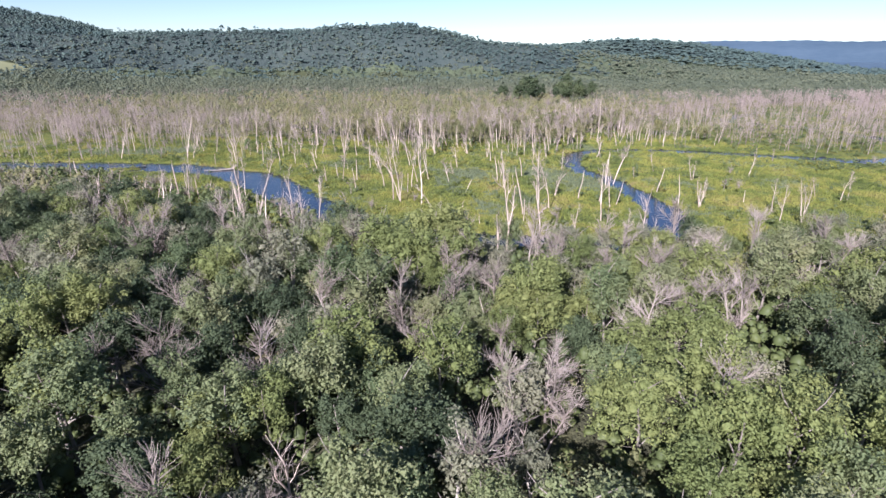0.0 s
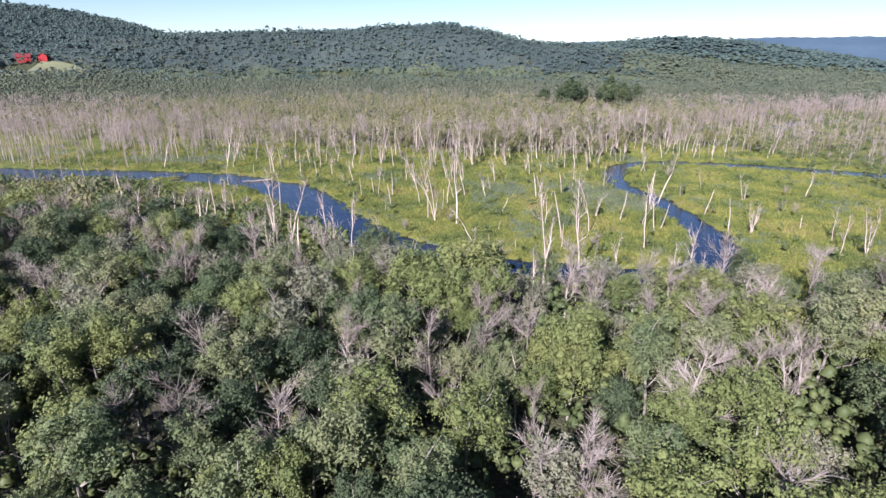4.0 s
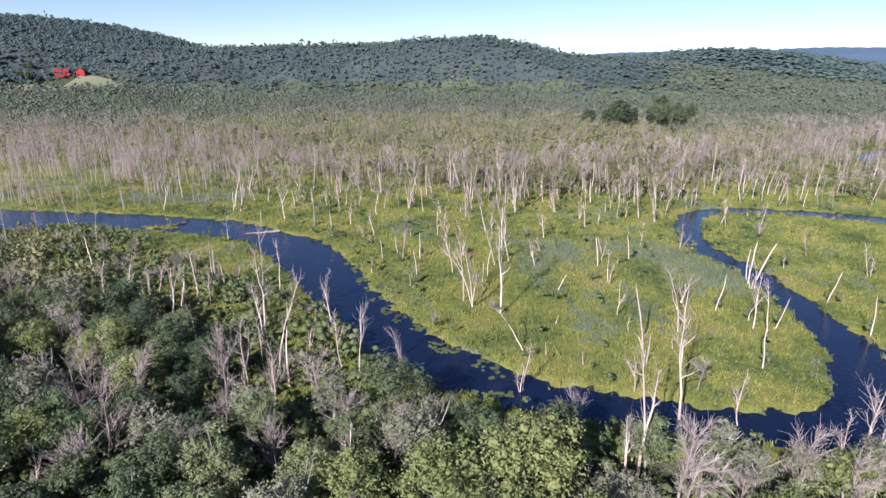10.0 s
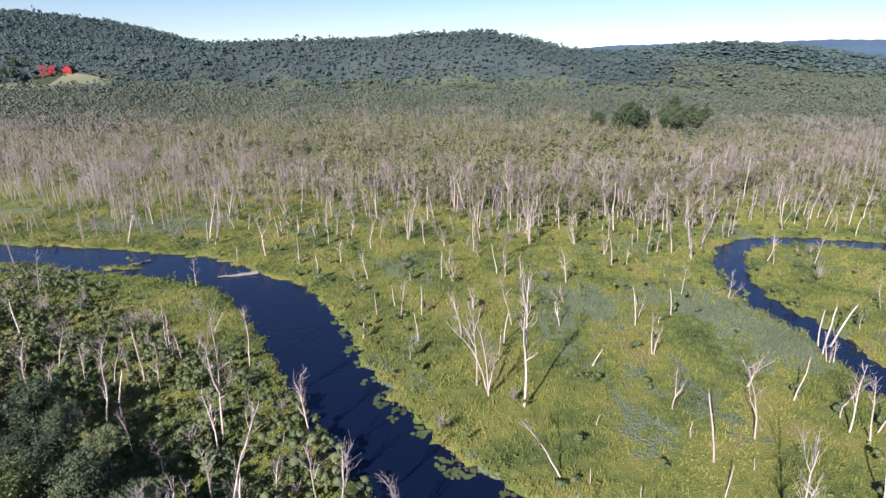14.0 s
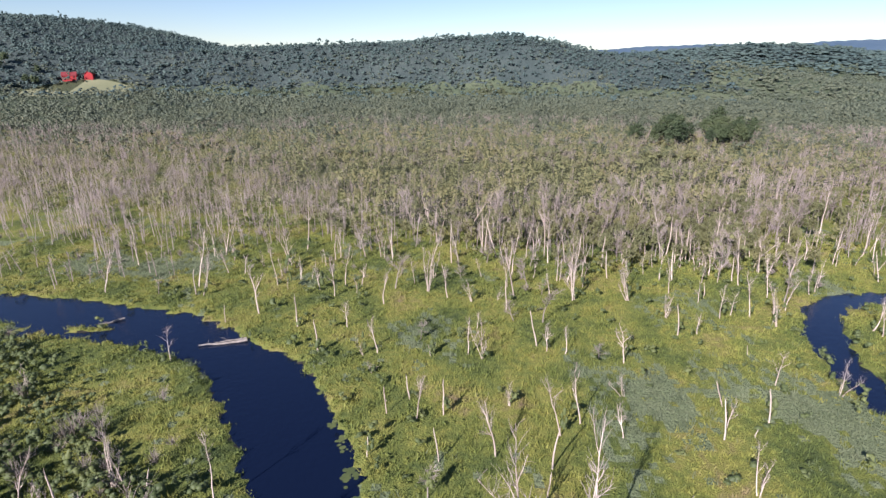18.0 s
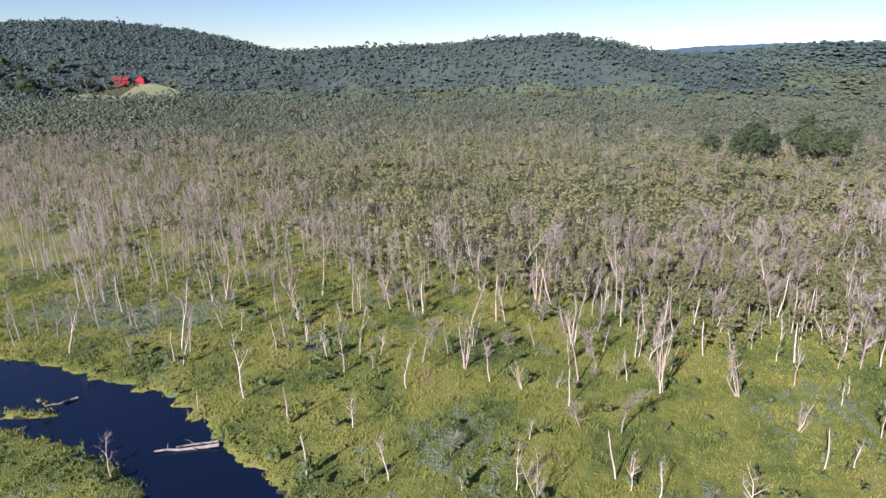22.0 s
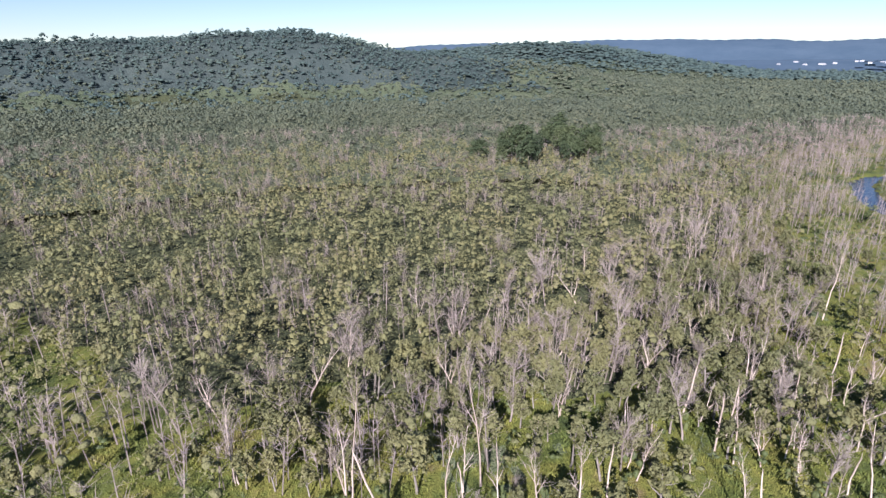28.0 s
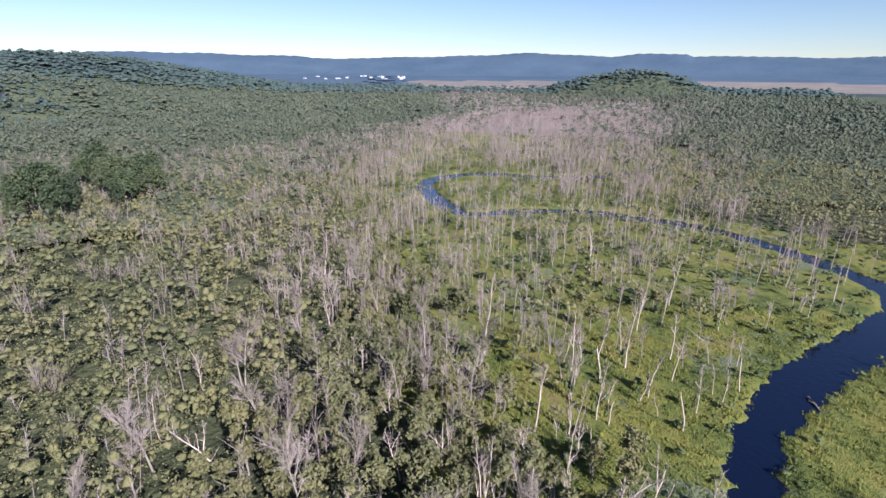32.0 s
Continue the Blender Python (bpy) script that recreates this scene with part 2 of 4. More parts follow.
# ---- mesh helpers ----
def mesh_of(name, verts, faces, mats, index=None, smooth=False):
    """A mesh from arrays: faces is an (n, 3) or (n, 4) array, or a list of such arrays."""
    blocks = [np.asarray(f, np.int32) for f in (faces if isinstance(faces, list) else [faces]) if len(f)]
    me = bpy.data.meshes.new(name)
    verts = np.asarray(verts, np.float32)
    total = sum(b.size for b in blocks)
    count = sum(len(b) for b in blocks)
    me.vertices.add(len(verts))
    me.vertices.foreach_set("co", verts.ravel())
    me.loops.add(total)
    me.loops.foreach_set("vertex_index", np.concatenate([b.ravel() for b in blocks]))
    sizes = np.concatenate([np.full(len(b), b.shape[1], np.int32) for b in blocks])
    me.polygons.add(count)
    me.polygons.foreach_set("loop_start", np.r_[0, np.cumsum(sizes)[:-1]].astype(np.int32))
    for mt in mats if isinstance(mats, (list, tuple)) else [mats]:
        me.materials.append(mt)
    if index is not None:
        me.polygons.foreach_set("material_index", np.asarray(index, np.int32))
    me.polygons.foreach_set("use_smooth", np.full(count, bool(smooth)))
    me.update(calc_edges=True)
    return me


def part(name, me, parent, label=""):
    ob = new(name, me)
    ob.parent = parent
    if label:
        ob["label"] = label
    return ob


class Soup:
    """Collects vertices and faces, all of one face size each."""
    def __init__(self):
        self.v, self.tri, self.quad, self.n = [], [], [], 0

    def add(self, verts, faces):
        faces = np.asarray(faces) + self.n
        (self.tri if faces.shape[1] == 3 else self.quad).append(faces)
        self.v.append(np.asarray(verts, float))
        self.n += len(verts)

    def mesh(self, name, mats, smooth=False):
        blocks = [np.concatenate(b) for b in (self.tri, self.quad) if b]
        return mesh_of(name, np.concatenate(self.v), blocks, mats, smooth=smooth)


def tube(soup, pts, radii, sides=5):
    """A tapered limb along pts, closed to a broken tip."""
    pts = np.asarray(pts, float)
    k = len(pts)
    d = np.gradient(pts, axis=0)
    d /= np.linalg.norm(d, axis=1)[:, None] + 1e-9
    ref = np.where(np.abs(d[:, 2:3]) > 0.9, [[1.0, 0, 0]], [[0, 0, 1.0]])
    u = np.cross(d, ref)
    u /= np.linalg.norm(u, axis=1)[:, None] + 1e-9
    w = np.cross(d, u)
    a = np.arange(sides) * 2 * np.pi / sides
    ring = pts[:, None] + (u[:, None] * np.cos(a)[None, :, None] + w[:, None] * np.sin(a)[None, :, None]) * np.asarray(radii)[:, None, None]
    i, j = np.meshgrid(np.arange(k - 1), np.arange(sides), indexing="ij")
    q = np.stack([i * sides + j, i * sides + (j + 1) % sides, (i + 1) * sides + (j + 1) % sides, (i + 1) * sides + j], -1).reshape(-1, 4)
    soup.add(ring.reshape(-1, 3), q)


def wander(start, heading, length, steps, bend, up=0.0):
    """A crooked line of points."""
    p, h, out = np.array(start, float), np.array(heading, float), [np.array(start, float)]
    for _ in range(steps):
        h = h + rng.normal(0, bend, 3) + (0, 0, up)
        h /= np.linalg.norm(h)
        p = p + h * length / steps
        out.append(p.copy())
    return np.array(out)


def cards(centres, size, normals=None, flat=0.35, lean=0.5, long=0.6, broad=0.33):
    """Leaf sprays: one bent diamond quad pair at each centre, its size varied."""
    n = len(centres)
    nor = rng.normal(0, 1, (n, 3))
    nor[:, 2] = np.abs(nor[:, 2]) + flat
    if normals is not None:
        nor = nor * lean + normals
    nor /= np.linalg.norm(nor, axis=1)[:, None]
    t = rng.normal(0, 1, (n, 3))
    a = np.cross(nor, t)
    a /= np.linalg.norm(a, axis=1)[:, None] + 1e-9
    b = np.cross(nor, a)
    s = size * rng.uniform(0.6, 1.3, (n, 1))
    v = np.stack([centres - a * s * long, centres - b * s * broad, centres + a * s * long - nor * s * 0.12, centres + b * s * broad], 1).reshape(-1, 3)
    f = np.arange(4 * n).reshape(-1, 4)
    return v, f


# ---- plan of the place ----
RIVER = [(-160, 208, 14), (-130, 204, 15), (-103, 199.5, 16), (-84, 198.5, 14), (-67, 196, 12), (-52, 192.5, 11), (-40, 185.7, 8.8), (-30, 176.5, 11.5), (-21.5, 162, 10.5), (-15.3, 150, 9.5),
         (-8.5, 139.5, 9.5), (-2.5, 131.5, 9), (4.5, 127, 7), (12, 122.5, 5), (22, 120, 5), (32, 117.5, 5), (42, 117, 5.5), (48.5, 121.5, 6.5), (53.8, 130, 7), (56, 138, 5.3)]
RIVER += [(57.2, 148, 4.6), (57.6, 157, 4.2), (57.5, 166, 4.2), (55.2, 177, 4.5), (57.5, 192, 4.8), (63, 202.5, 5), (71, 209, 4.5), (84, 210.4, 5), (96.5, 206.7, 5.6), (109, 201.8, 7), (125, 192.2, 8), (146, 182, 8)]
RIVER += [(158, 184, 6), (167, 190, 5), (181, 203, 4.5), (193, 220, 4), (196, 237, 4), (197, 257, 4), (188, 278, 4), (176, 292, 4.5), (185, 306, 6), (200, 320, 6), (212, 329, 6), (230, 330, 6),
          (247, 318, 6), (253, 293, 5), (265, 270, 5), (300, 250, 5)]
SOUTH_EDGE = np.array([(-400, 240), (-150, 195), (-110, 181), (-78, 167), (-50, 146), (-32, 131), (-19, 123), (-5, 116.5), (8, 113), (20, 110.5), (45, 108.5), (60, 109), (100, 116),
                       (130, 150), (160, 164), (186, 175), (196, 194), (204, 227), (226, 249), (250, 278), (300, 298), (450, 330), (700, 380), (760, 430)], float)
NORTH_EDGE = np.array([(-400, 330), (-250, 300), (-180, 282), (-95, 262), (-33, 250), (5, 243), (25, 236), (45, 229), (62, 231), (90, 256), (115, 284), (150, 305), (185, 345),
                       (260, 385), (400, 430), (560, 420), (700, 340), (760, 300)], float)


def smooth_line(pts, step=1.5):
    """Catmull-Rom through the plan's points."""
    p = np.array(pts, float)
    p = np.vstack([2 * p[0] - p[1], p, 2 * p[-1] - p[-2]])
    out = []
    for i in range(1, len(p) - 2):
        n = max(2, int(np.linalg.norm(p[i + 1, :2] - p[i, :2]) / step))
        t = np.linspace(0, 1, n, endpoint=False)[:, None]
        out.append(0.5 * (2 * p[i] + (p[i + 1] - p[i - 1]) * t + (2 * p[i - 1] - 5 * p[i] + 4 * p[i + 1] - p[i + 2]) * t**2
                          + (3 * p[i] - 3 * p[i + 1] + p[i + 2] - p[i - 1]) * t**3))
    return np.vstack(out + [p[-2:-1]])


STREAM = smooth_line(RIVER)
STREAM[:, 2] += 1.1


def waves(x, y, s, seed):
    """Smooth noise of about unit height with features of s metres."""
    r = np.random.default_rng(seed)
    out = 0.0
    for k in range(7):
        a, f, ph = r.uniform(0, 2 * np.pi), r.uniform(0.6, 1.7) / s, r.uniform(0, 6.28, 2)
        out = out + np.sin((x * np.cos(a) + y * np.sin(a)) * f * 2 * np.pi + ph[0] + 1.3 * np.sin((y * np.cos(a) - x * np.sin(a)) * f * 4.1 + ph[1]))
    return out / 3.2


def bank(x, y):
    """Distance from the water's edge, negative in the river."""
    x, y = np.atleast_1d(x).astype(float), np.atleast_1d(y).astype(float)
    out = np.full(x.shape, 99.0)
    near = (x > -175) & (x < 315) & (y > 95) & (y < 350)
    idx = np.nonzero(near.ravel())[0]
    for c in range(0, len(idx), 20000):
        k = idx[c:c + 20000]
        d = np.hypot(x.ravel()[k, None] - STREAM[None, :, 0], y.ravel()[k, None] - STREAM[None, :, 1]) - STREAM[None, :, 2] / 2
        out.ravel()[k] = d.min(1)
    isles = 7 * np.exp(-((x + 88) / 9) ** 2 - ((y - 194.5 + 0.1 * (x + 88)) / 1.7) ** 2) + 6 * np.exp(-((x + 66) / 7) ** 2 - ((y - 193.2) / 1.3) ** 2)
    return out + isles + 0.75 * waves(x, y, 5.5, 3) + 0.4 * waves(x, y, 2.2, 4)


CX, CY = 0.0, 140.0


def crest(table, az):
    t = np.array(table, float)
    return np.tan(np.radians(np.interp(az, t[:, 0], t[:, 1], left=t[0, 1], right=t[-1, 1])))


def step01(a, b, v):
    t = np.clip((v - a) / (b - a), 0, 1)
    return t * t * (3 - 2 * t)


MAIN_HILL = [(-90, 0.4), (-46, 1.0), (-24, 1.45), (-17, 1.78), (-14, 1.78), (-6, 2.2), (-0.5, 2.65), (4.3, 2.87), (8.9, 2.2), (13.4, 1.05), (18, 0.6), (25, 0.0), (40, -2.7), (60, -3.2)]
LEFT_HILL = [(-90, 2.0), (-60, 2.8), (-46.4, 3.2), (-39.5, 3.75), (-34.4, 3.5), (-31, 3.15), (-27.9, 2.6), (-24.2, 1.65), (-20, 0.6), (-10, -1.0), (0, -2.2)]
EAST_HILL = [(8, -1.5), (12, 0.3), (16, 0.7), (20, 1.0), (25, 1.4), (29, 1.38), (33, 1.05), (38, 0.2), (44, -0.8), (50, -1.7)]
KNOLL = [(69, -2.2), (70.7, -1.2), (73.4, -0.36), (76.2, 0.15), (79.4, 0.23), (81.8, -0.4), (83.2, -0.93), (86, -2.2)]


def terrain(x, y):
    """Height of the land: flat marsh, then hills round the north."""
    r, az = np.hypot(x - CX, y - CY), np.degrees(np.arctan2(x - CX, y - CY))
    z = 0.0 * x
    for table, foot, top, fall in ((MAIN_HILL, 610, 770, 1200), (LEFT_HILL, 580, 1000, 1700), (EAST_HILL, 950, 1500, 2100), (KNOLL, 1000, 1250, 1500)):
        h = np.maximum(0, 43 + top * crest(table, az) - 9)
        z = np.maximum(z, h * step01(foot, top, r) * (1 - 0.6 * step01(top, fall, r)))
    foot = 22 * step01(2200, 2900, r) * step01(30, 45, az) * (1 - step01(115, 135, az))
    z = np.maximum(z, foot) + 4 * waves(x, y, 190, 12) * step01(600, 700, r) * (1 - step01(740, 800, r)) * (az < 25)
    shoulder = 12 * np.exp(-(((x + 380) / 120) ** 2 + ((y - 640) / 90) ** 2))
    return np.maximum(z, 0.4 * z + shoulder)


def wood(x, y):
    """How far inside the woods a place lies, in metres (negative: open marsh)."""
    s = np.interp(x, SOUTH_EDGE[:, 0], SOUTH_EDGE[:, 1]) + 3 * waves(x, y, 22, 21)
    n = np.interp(x, NORTH_EDGE[:, 0], NORTH_EDGE[:, 1]) + 5 * waves(x, y, 26, 22)
    return np.maximum(s - y, y - n)


def sedge(x, y):
    """True on the beds of grey-green sedge."""
    bed = 1.4 * np.exp(-(((x - 38) / 21) ** 2 + ((y - 171) / 16) ** 2)) + 1.1 * np.exp(-(((x + 72) / 26) ** 2 + ((y - 226) / 12) ** 2))
    return 0.75 * waves(x, y, 34, 51) + 0.5 * waves(x, y, 9, 52) + 0.5 * waves(x, y, 3.1, 53) + bed > 0.95


def belt(x, y):
    """How far dead trees outnumber green ones behind the marsh's edge: the belts in the west and in the far east."""
    deep = np.interp(x, [-300, -165, -112, -75, -38, 0], [165, 140, 95, 65, 40, 0]) * (1 + 0.25 * waves(x, y, 40, 95))
    west = np.clip(1.25 - wood(x, y) / np.maximum(deep, 1), 0, 1) * (x < -5) * (y > 200)
    along, across = 0.971 * (x - 250) + 0.2375 * (y - 300), 0.971 * (y - 300) - 0.2375 * (x - 250)
    wide = (66 + 0.12 * along + 0.00018 * along**2) * (1 + 0.25 * waves(x, y, 90, 96))
    east = np.clip((1.2 - np.abs(across) / np.maximum(wide, 1)) * 2, 0, 1) * (along > -60) * (along < 1350) * (np.hypot(x - 1190, y - 390) > 260)
    return np.maximum(west, east)


def clearing(x, y):
    """True on the mown field below the red house."""
    r, az = np.hypot(x - CX, y - CY), np.degrees(np.arctan2(x - CX, y - CY))
    strip = ((r > 1480) & (r < 2500) & (az > 58) & (az < 110) & ~((r < 1560) & (az > 69) & (az < 85.5))) | ((r > 1650) & (r < 1900) & (az > 37) & (az < 38.6))
    return strip | ((((x + 386) * 0.68 + (y - 660) * 0.73) / 48) ** 2 + (((y - 660) * 0.68 - (x + 386) * 0.73) / 31) ** 2 < 1)


def height(x, y):
    d = bank(x, y)
    bed = -0.3 + np.clip(d * 0.55, -0.9, 0.35)
    return terrain(x, y) + np.where(d > 90, 0.0, bed) + 0.10 * waves(x, y, 3.0, 5) * (np.abs(x) < 400)


# ---- ground and water ----
def spread(lo, hi, wide, far):
    """Grid lines: one metre apart between lo and hi, 1.6 m up to wide, then ever wider out to far."""
    mid = list(np.arange(lo, hi, 1.1)) + list(np.arange(hi, wide, 1.9))
    up, down = [mid[-1] + 2.0], [mid[0] - 2.0]
    while up[-1] < far:
        up.append(up[-1] + min(1.9 * 1.12 ** len(up), 90))
    while down[-1] > -far:
        down.append(down[-1] - min(1.9 * 1.12 ** len(down), 90))
    return np.array(down[::-1] + mid + up)


gx, gy = spread(-112, 132, 275, 4700), spread(104, 232, 345, 4700)
GX, GY = np.meshgrid(gx, gy)
GZ = height(GX, GY)
cols = len(gx)
ii, jj = np.meshgrid(np.arange(len(gy) - 1), np.arange(cols - 1), indexing="ij")
gf = np.stack([ii * cols + jj, ii * cols + jj + 1, (ii + 1) * cols + jj + 1, (ii + 1) * cols + jj], -1).reshape(-1, 4)
mx, my = (GX[:-1, :-1] + GX[1:, 1:]) / 2, (GY[:-1, :-1] + GY[1:, 1:]) / 2
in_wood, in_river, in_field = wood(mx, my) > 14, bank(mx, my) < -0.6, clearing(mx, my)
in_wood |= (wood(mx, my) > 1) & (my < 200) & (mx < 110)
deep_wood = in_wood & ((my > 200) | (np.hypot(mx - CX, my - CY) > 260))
# Land beyond 1750 m takes the same painted haze blue as the ridge.
ground = new("ground", mesh_of("ground", np.stack([GX, GY, GZ], -1).reshape(-1, 3), gf, [MARSH, FLOOR, MUD, FIELD, UNDERGROWTH_SHADE, SEDGE_TURF, DRY_MARSH, RIDGE], np.where(in_river, 2, np.where((np.hypot(mx - CX, my - CY) > 1750) & ~in_field, 7, np.where(in_field | ((mx > 420) & (belt(mx, my) > 0.3)), np.where(mx > 400, 6, 3), np.where(deep_wood & (belt(mx, my) < 0.35), 4, np.where(in_wood & (belt(mx, my) < 0.35), 1, np.where(sedge(mx, my) & (wood(mx, my) < 0), 5, 0)))))).ravel(), smooth=True))
tagged(ground, "green marsh turf and forest floor running out to wooded hills", "ground", kind="structure")

water = new("water", mesh_of("water", [(-300, 90, -0.3), (330, 90, -0.3), (330, 352, -0.3), (-300, 352, -0.3)], np.array([[0, 1, 2, 3]]), WATER))
tagged(water, "dark winding river with a calm surface, sky blue put into its colour", "river", kind="structure")


# ---- far ridges ----
FAR_RIDGE = [(2, 0.3), (8, 0.95), (14, 1.1), (18, 1.36), (24.2, 1.45), (27, 1.40), (29, 1.29), (31, 1.58), (35.2, 1.59), (40.2, 1.56), (44.4, 1.43), (48.2, 1.43), (49.3, 1.28), (51.8, 1.15), (53.8, 1.28), (57.1, 1.36),
             (62, 1.46), (66.3, 1.6), (70.4, 1.8), (74.9, 1.56), (77.9, 1.42), (80.1, 1.67), (84.3, 1.64), (85.0, 1.41), (89.9, 1.4), (92.6, 1.3), (94, 1.21), (100, 1.3), (112, 1.2), (130, 1.0)]
az = np.radians(np.linspace(2, 130, 900))
ridge_v, ridge_rows = [], 9
for k in range(ridge_rows):
    f = k / (ridge_rows - 1)
    r = 3300 + 1000 * f
    top = crest(FAR_RIDGE, np.degrees(az))
    low = np.convolve(np.pad(top, 45, mode="edge"), np.ones(91) / 91, mode="valid")
    top = 42 + 4300 * (low + (top - low) * f**4)
    z = (top + (2 * np.sin(az * 61 + 3 * f) + 1.5 * np.sin(az * 343 + 5 * f)) * f**6) * step01(-0.25, 1.0, f) - 40 * (1 - f)
    ridge_v.append(np.stack([CX + r * np.sin(az), CY + r * np.cos(az), z], -1))
ridge_v = np.array(ridge_v)
n_az = len(az)
ii, jj = np.meshgrid(np.arange(ridge_rows - 1), np.arange(n_az - 1), indexing="ij")
rf = np.stack([ii * n_az + jj, ii * n_az + jj + 1, (ii + 1) * n_az + jj + 1, (ii + 1) * n_az + jj], -1).reshape(-1, 4)
tagged(new("backdrop", mesh_of("backdrop", ridge_v.reshape(-1, 3), rf, RIDGE, smooth=True)), "long wooded ridge on the horizon, painted in haze blue", "hills", kind="structure")


# ---- trees: kinds ----
def ball(subdivisions):
    """Points and faces of a unit icosphere."""
    bm = bmesh.new()
    bmesh.ops.create_icosphere(bm, subdivisions=subdivisions, radius=1)
    v, f = np.array([q.co[:] for q in bm.verts]), np.array([[q.index for q in p.verts] for p in bm.faces])
    bm.free()
    return v, f


CLUMP_V, CLUMP_F = ball(1)


def crown_mesh(name, tall, wide, leaves, size, mat, lobes=9, low=0.3, full=0.44):
    """A crown of leaf sprays on uneven leafy clumps, with gaps between them."""
    s = Soup()
    c = rng.normal(0, 1, (lobes, 3))
    c /= np.linalg.norm(c, axis=1)[:, None]
    c[:, 2] = np.where(c[:, 2] < -0.5, -c[:, 2], c[:, 2])
    c *= rng.uniform(0.30, 0.95, (lobes, 1)) * (wide / 2, wide / 2, tall * (1 - low) / 2)
    c += (0, 0, tall * (1 + low) / 2 - 0.06 * tall)
    rad = rng.uniform(0.06, 0.15, lobes) * wide
    for k in range(lobes):
        lump = CLUMP_V * rng.uniform(0.65, 1.25, (len(CLUMP_V), 1)) * (rad[k] * full) * (1, 1, rng.uniform(0.65, 0.95))
        s.add(c[k] + lump, CLUMP_F)
    pick = rng.choice(lobes, leaves, p=rad**2 / (rad**2).sum())
    d = rng.normal(0, 1, (leaves, 3))
    d[:, 2] += 0.2
    d /= np.linalg.norm(d, axis=1)[:, None]
    pos = c[pick] + d * (rad[pick] * rng.uniform(0.55, 1.35, leaves))[:, None] * (1, 1, 0.9)
    s.add(*cards(pos, size, d, lean=0.75))
    return s.mesh(name, mat, smooth=True)


def trunk_mesh(name, tall, radius, mat, boughs=5):
    s = Soup()
    line = wander((0, 0, -0.3), (0, 0, 1), tall * 0.85, 6, 0.07, 0.05)
    tube(s, line, np.linspace(radius, radius * 0.25, 7), 6)
    for _ in range(boughs):
        k = rng.integers(2, 6)
        a = rng.uniform(0, 6.28)
        b = wander(line[k], (math.cos(a), math.sin(a), 0.7), tall * rng.uniform(0.2, 0.36), 3, 0.18, 0.1)
        tube(s, b, np.linspace(radius * 0.4, radius * 0.1, 4), 4)
    return s.mesh(name, mat, smooth=True)


def dead_tree(kind):
    """A leafless tree as an Empty with its stems and limbs; its height is kept under "tall"."""
    root = new("bare_tree" if kind == "bushy" else "dead_tree")
    if kind == "snag":
        stems = [((0, 0, 1), 6.0, 0.13, 1)]
    elif kind == "pole":
        stems = [((0.03, 0, 1), 10.0, 0.125, 5)]
    elif kind == "cluster":
        stems = [((rng.uniform(-0.17, 0.17), rng.uniform(-0.17, 0.17), 1), rng.uniform(4.5, 9.0) if k else 10.0, rng.uniform(0.075, 0.125), 3) for k in range(rng.integers(3, 6))]
    elif kind == "forked":
        stems = [((0.1, 0, 1), 10.0, 0.15, 5), ((-0.3, 0.1, 1), 7.5, 0.11, 3)]
    else:
        stems = [((0.0, 0, 1), 7.5, 0.15, 8)]
    mat = TWIG if kind == "bushy" else DEAD
    tall = 0.0
    for heading, high, rad, limbs in stems:
        s, fine = Soup(), Soup()
        off = rng.normal(0, 0.2, 2) if len(stems) > 1 else (0, 0)
        start = (off[0], off[1], -0.4)
        if kind == "forked" and high < 9:
            start, high = fork, high - 3.5
        line = wander(start, heading, high + 0.4, 7, 0.085 if kind != "forked" else 0.13, 0.05)
        fork = line[3]
        tall = max(tall, line[-1][2])
        tube(s, line, np.linspace(rad, rad * (0.55 if kind == "snag" else 0.16), 8) * rng.uniform(0.9, 1.1, 8), 6)
        if kind == "snag":
            tip = line[-1]
            tube(s, [tip, tip + (0.05, 0.03, rng.uniform(0.3, 0.8))], [rad * 0.4, 0.02], 3)
        trunk = part("trunk", s.mesh("trunk", mat, smooth=True), root)
        for j in range(limbs):
            f = rng.uniform(0.3, 0.97)
            i = min(6, int(f * 7))
            at = line[i] + (line[i + 1] - line[i]) * (f * 7 - i)
            a = rng.uniform(0, 6.28)
            out = {"pole": 0.55, "cluster": 0.5, "bushy": 1.25}.get(kind, 0.9)
            reach = high * (rng.uniform(0.05, 0.12) if kind == "snag" else rng.uniform(0.26, 0.46) if kind == "bushy" else rng.uniform(0.16, 0.32)) * (1.25 - 0.6 * f)
            s = Soup()
            limb = wander(at, (math.cos(a) * out, math.sin(a) * out, 0.9), reach, 4, 0.16, 0.09)
            r0 = max(0.035, rad * (1.0 - 0.72 * f) * 0.6)
            tube(s, limb, np.linspace(r0, max(0.014, r0 * 0.3), 5), 4)
            part("limb", s.mesh("limb", mat, smooth=True), trunk)
            for _ in range(0 if kind == "snag" else 24 if kind == "bushy" else 7):
                k = rng.integers(1, 4)
                h = (limb[k + 1] - limb[k]) / np.linalg.norm(limb[k + 1] - limb[k]) + rng.normal(0, 0.42, 3) + (0, 0, 0.2)
                tw = wander(limb[k], h / np.linalg.norm(h), reach * rng.uniform(0.35, 0.75), 2, 0.26, 0.06)
                tube(fine, tw, np.linspace(max(0.018, r0 * 0.3), 0.009, 3), 3)
        for _ in range(0 if kind == "snag" else 34 if kind == "bushy" else 12):
            k = rng.integers(3, 7)
            a = rng.uniform(0, 6.28)
            tw = wander(line[k] + (line[k + 1] - line[k]) * rng.uniform(0, 1), (math.cos(a) * 0.6, math.sin(a) * 0.6, 1), rng.uniform(0.8, 2.0), 2, 0.24, 0.05)
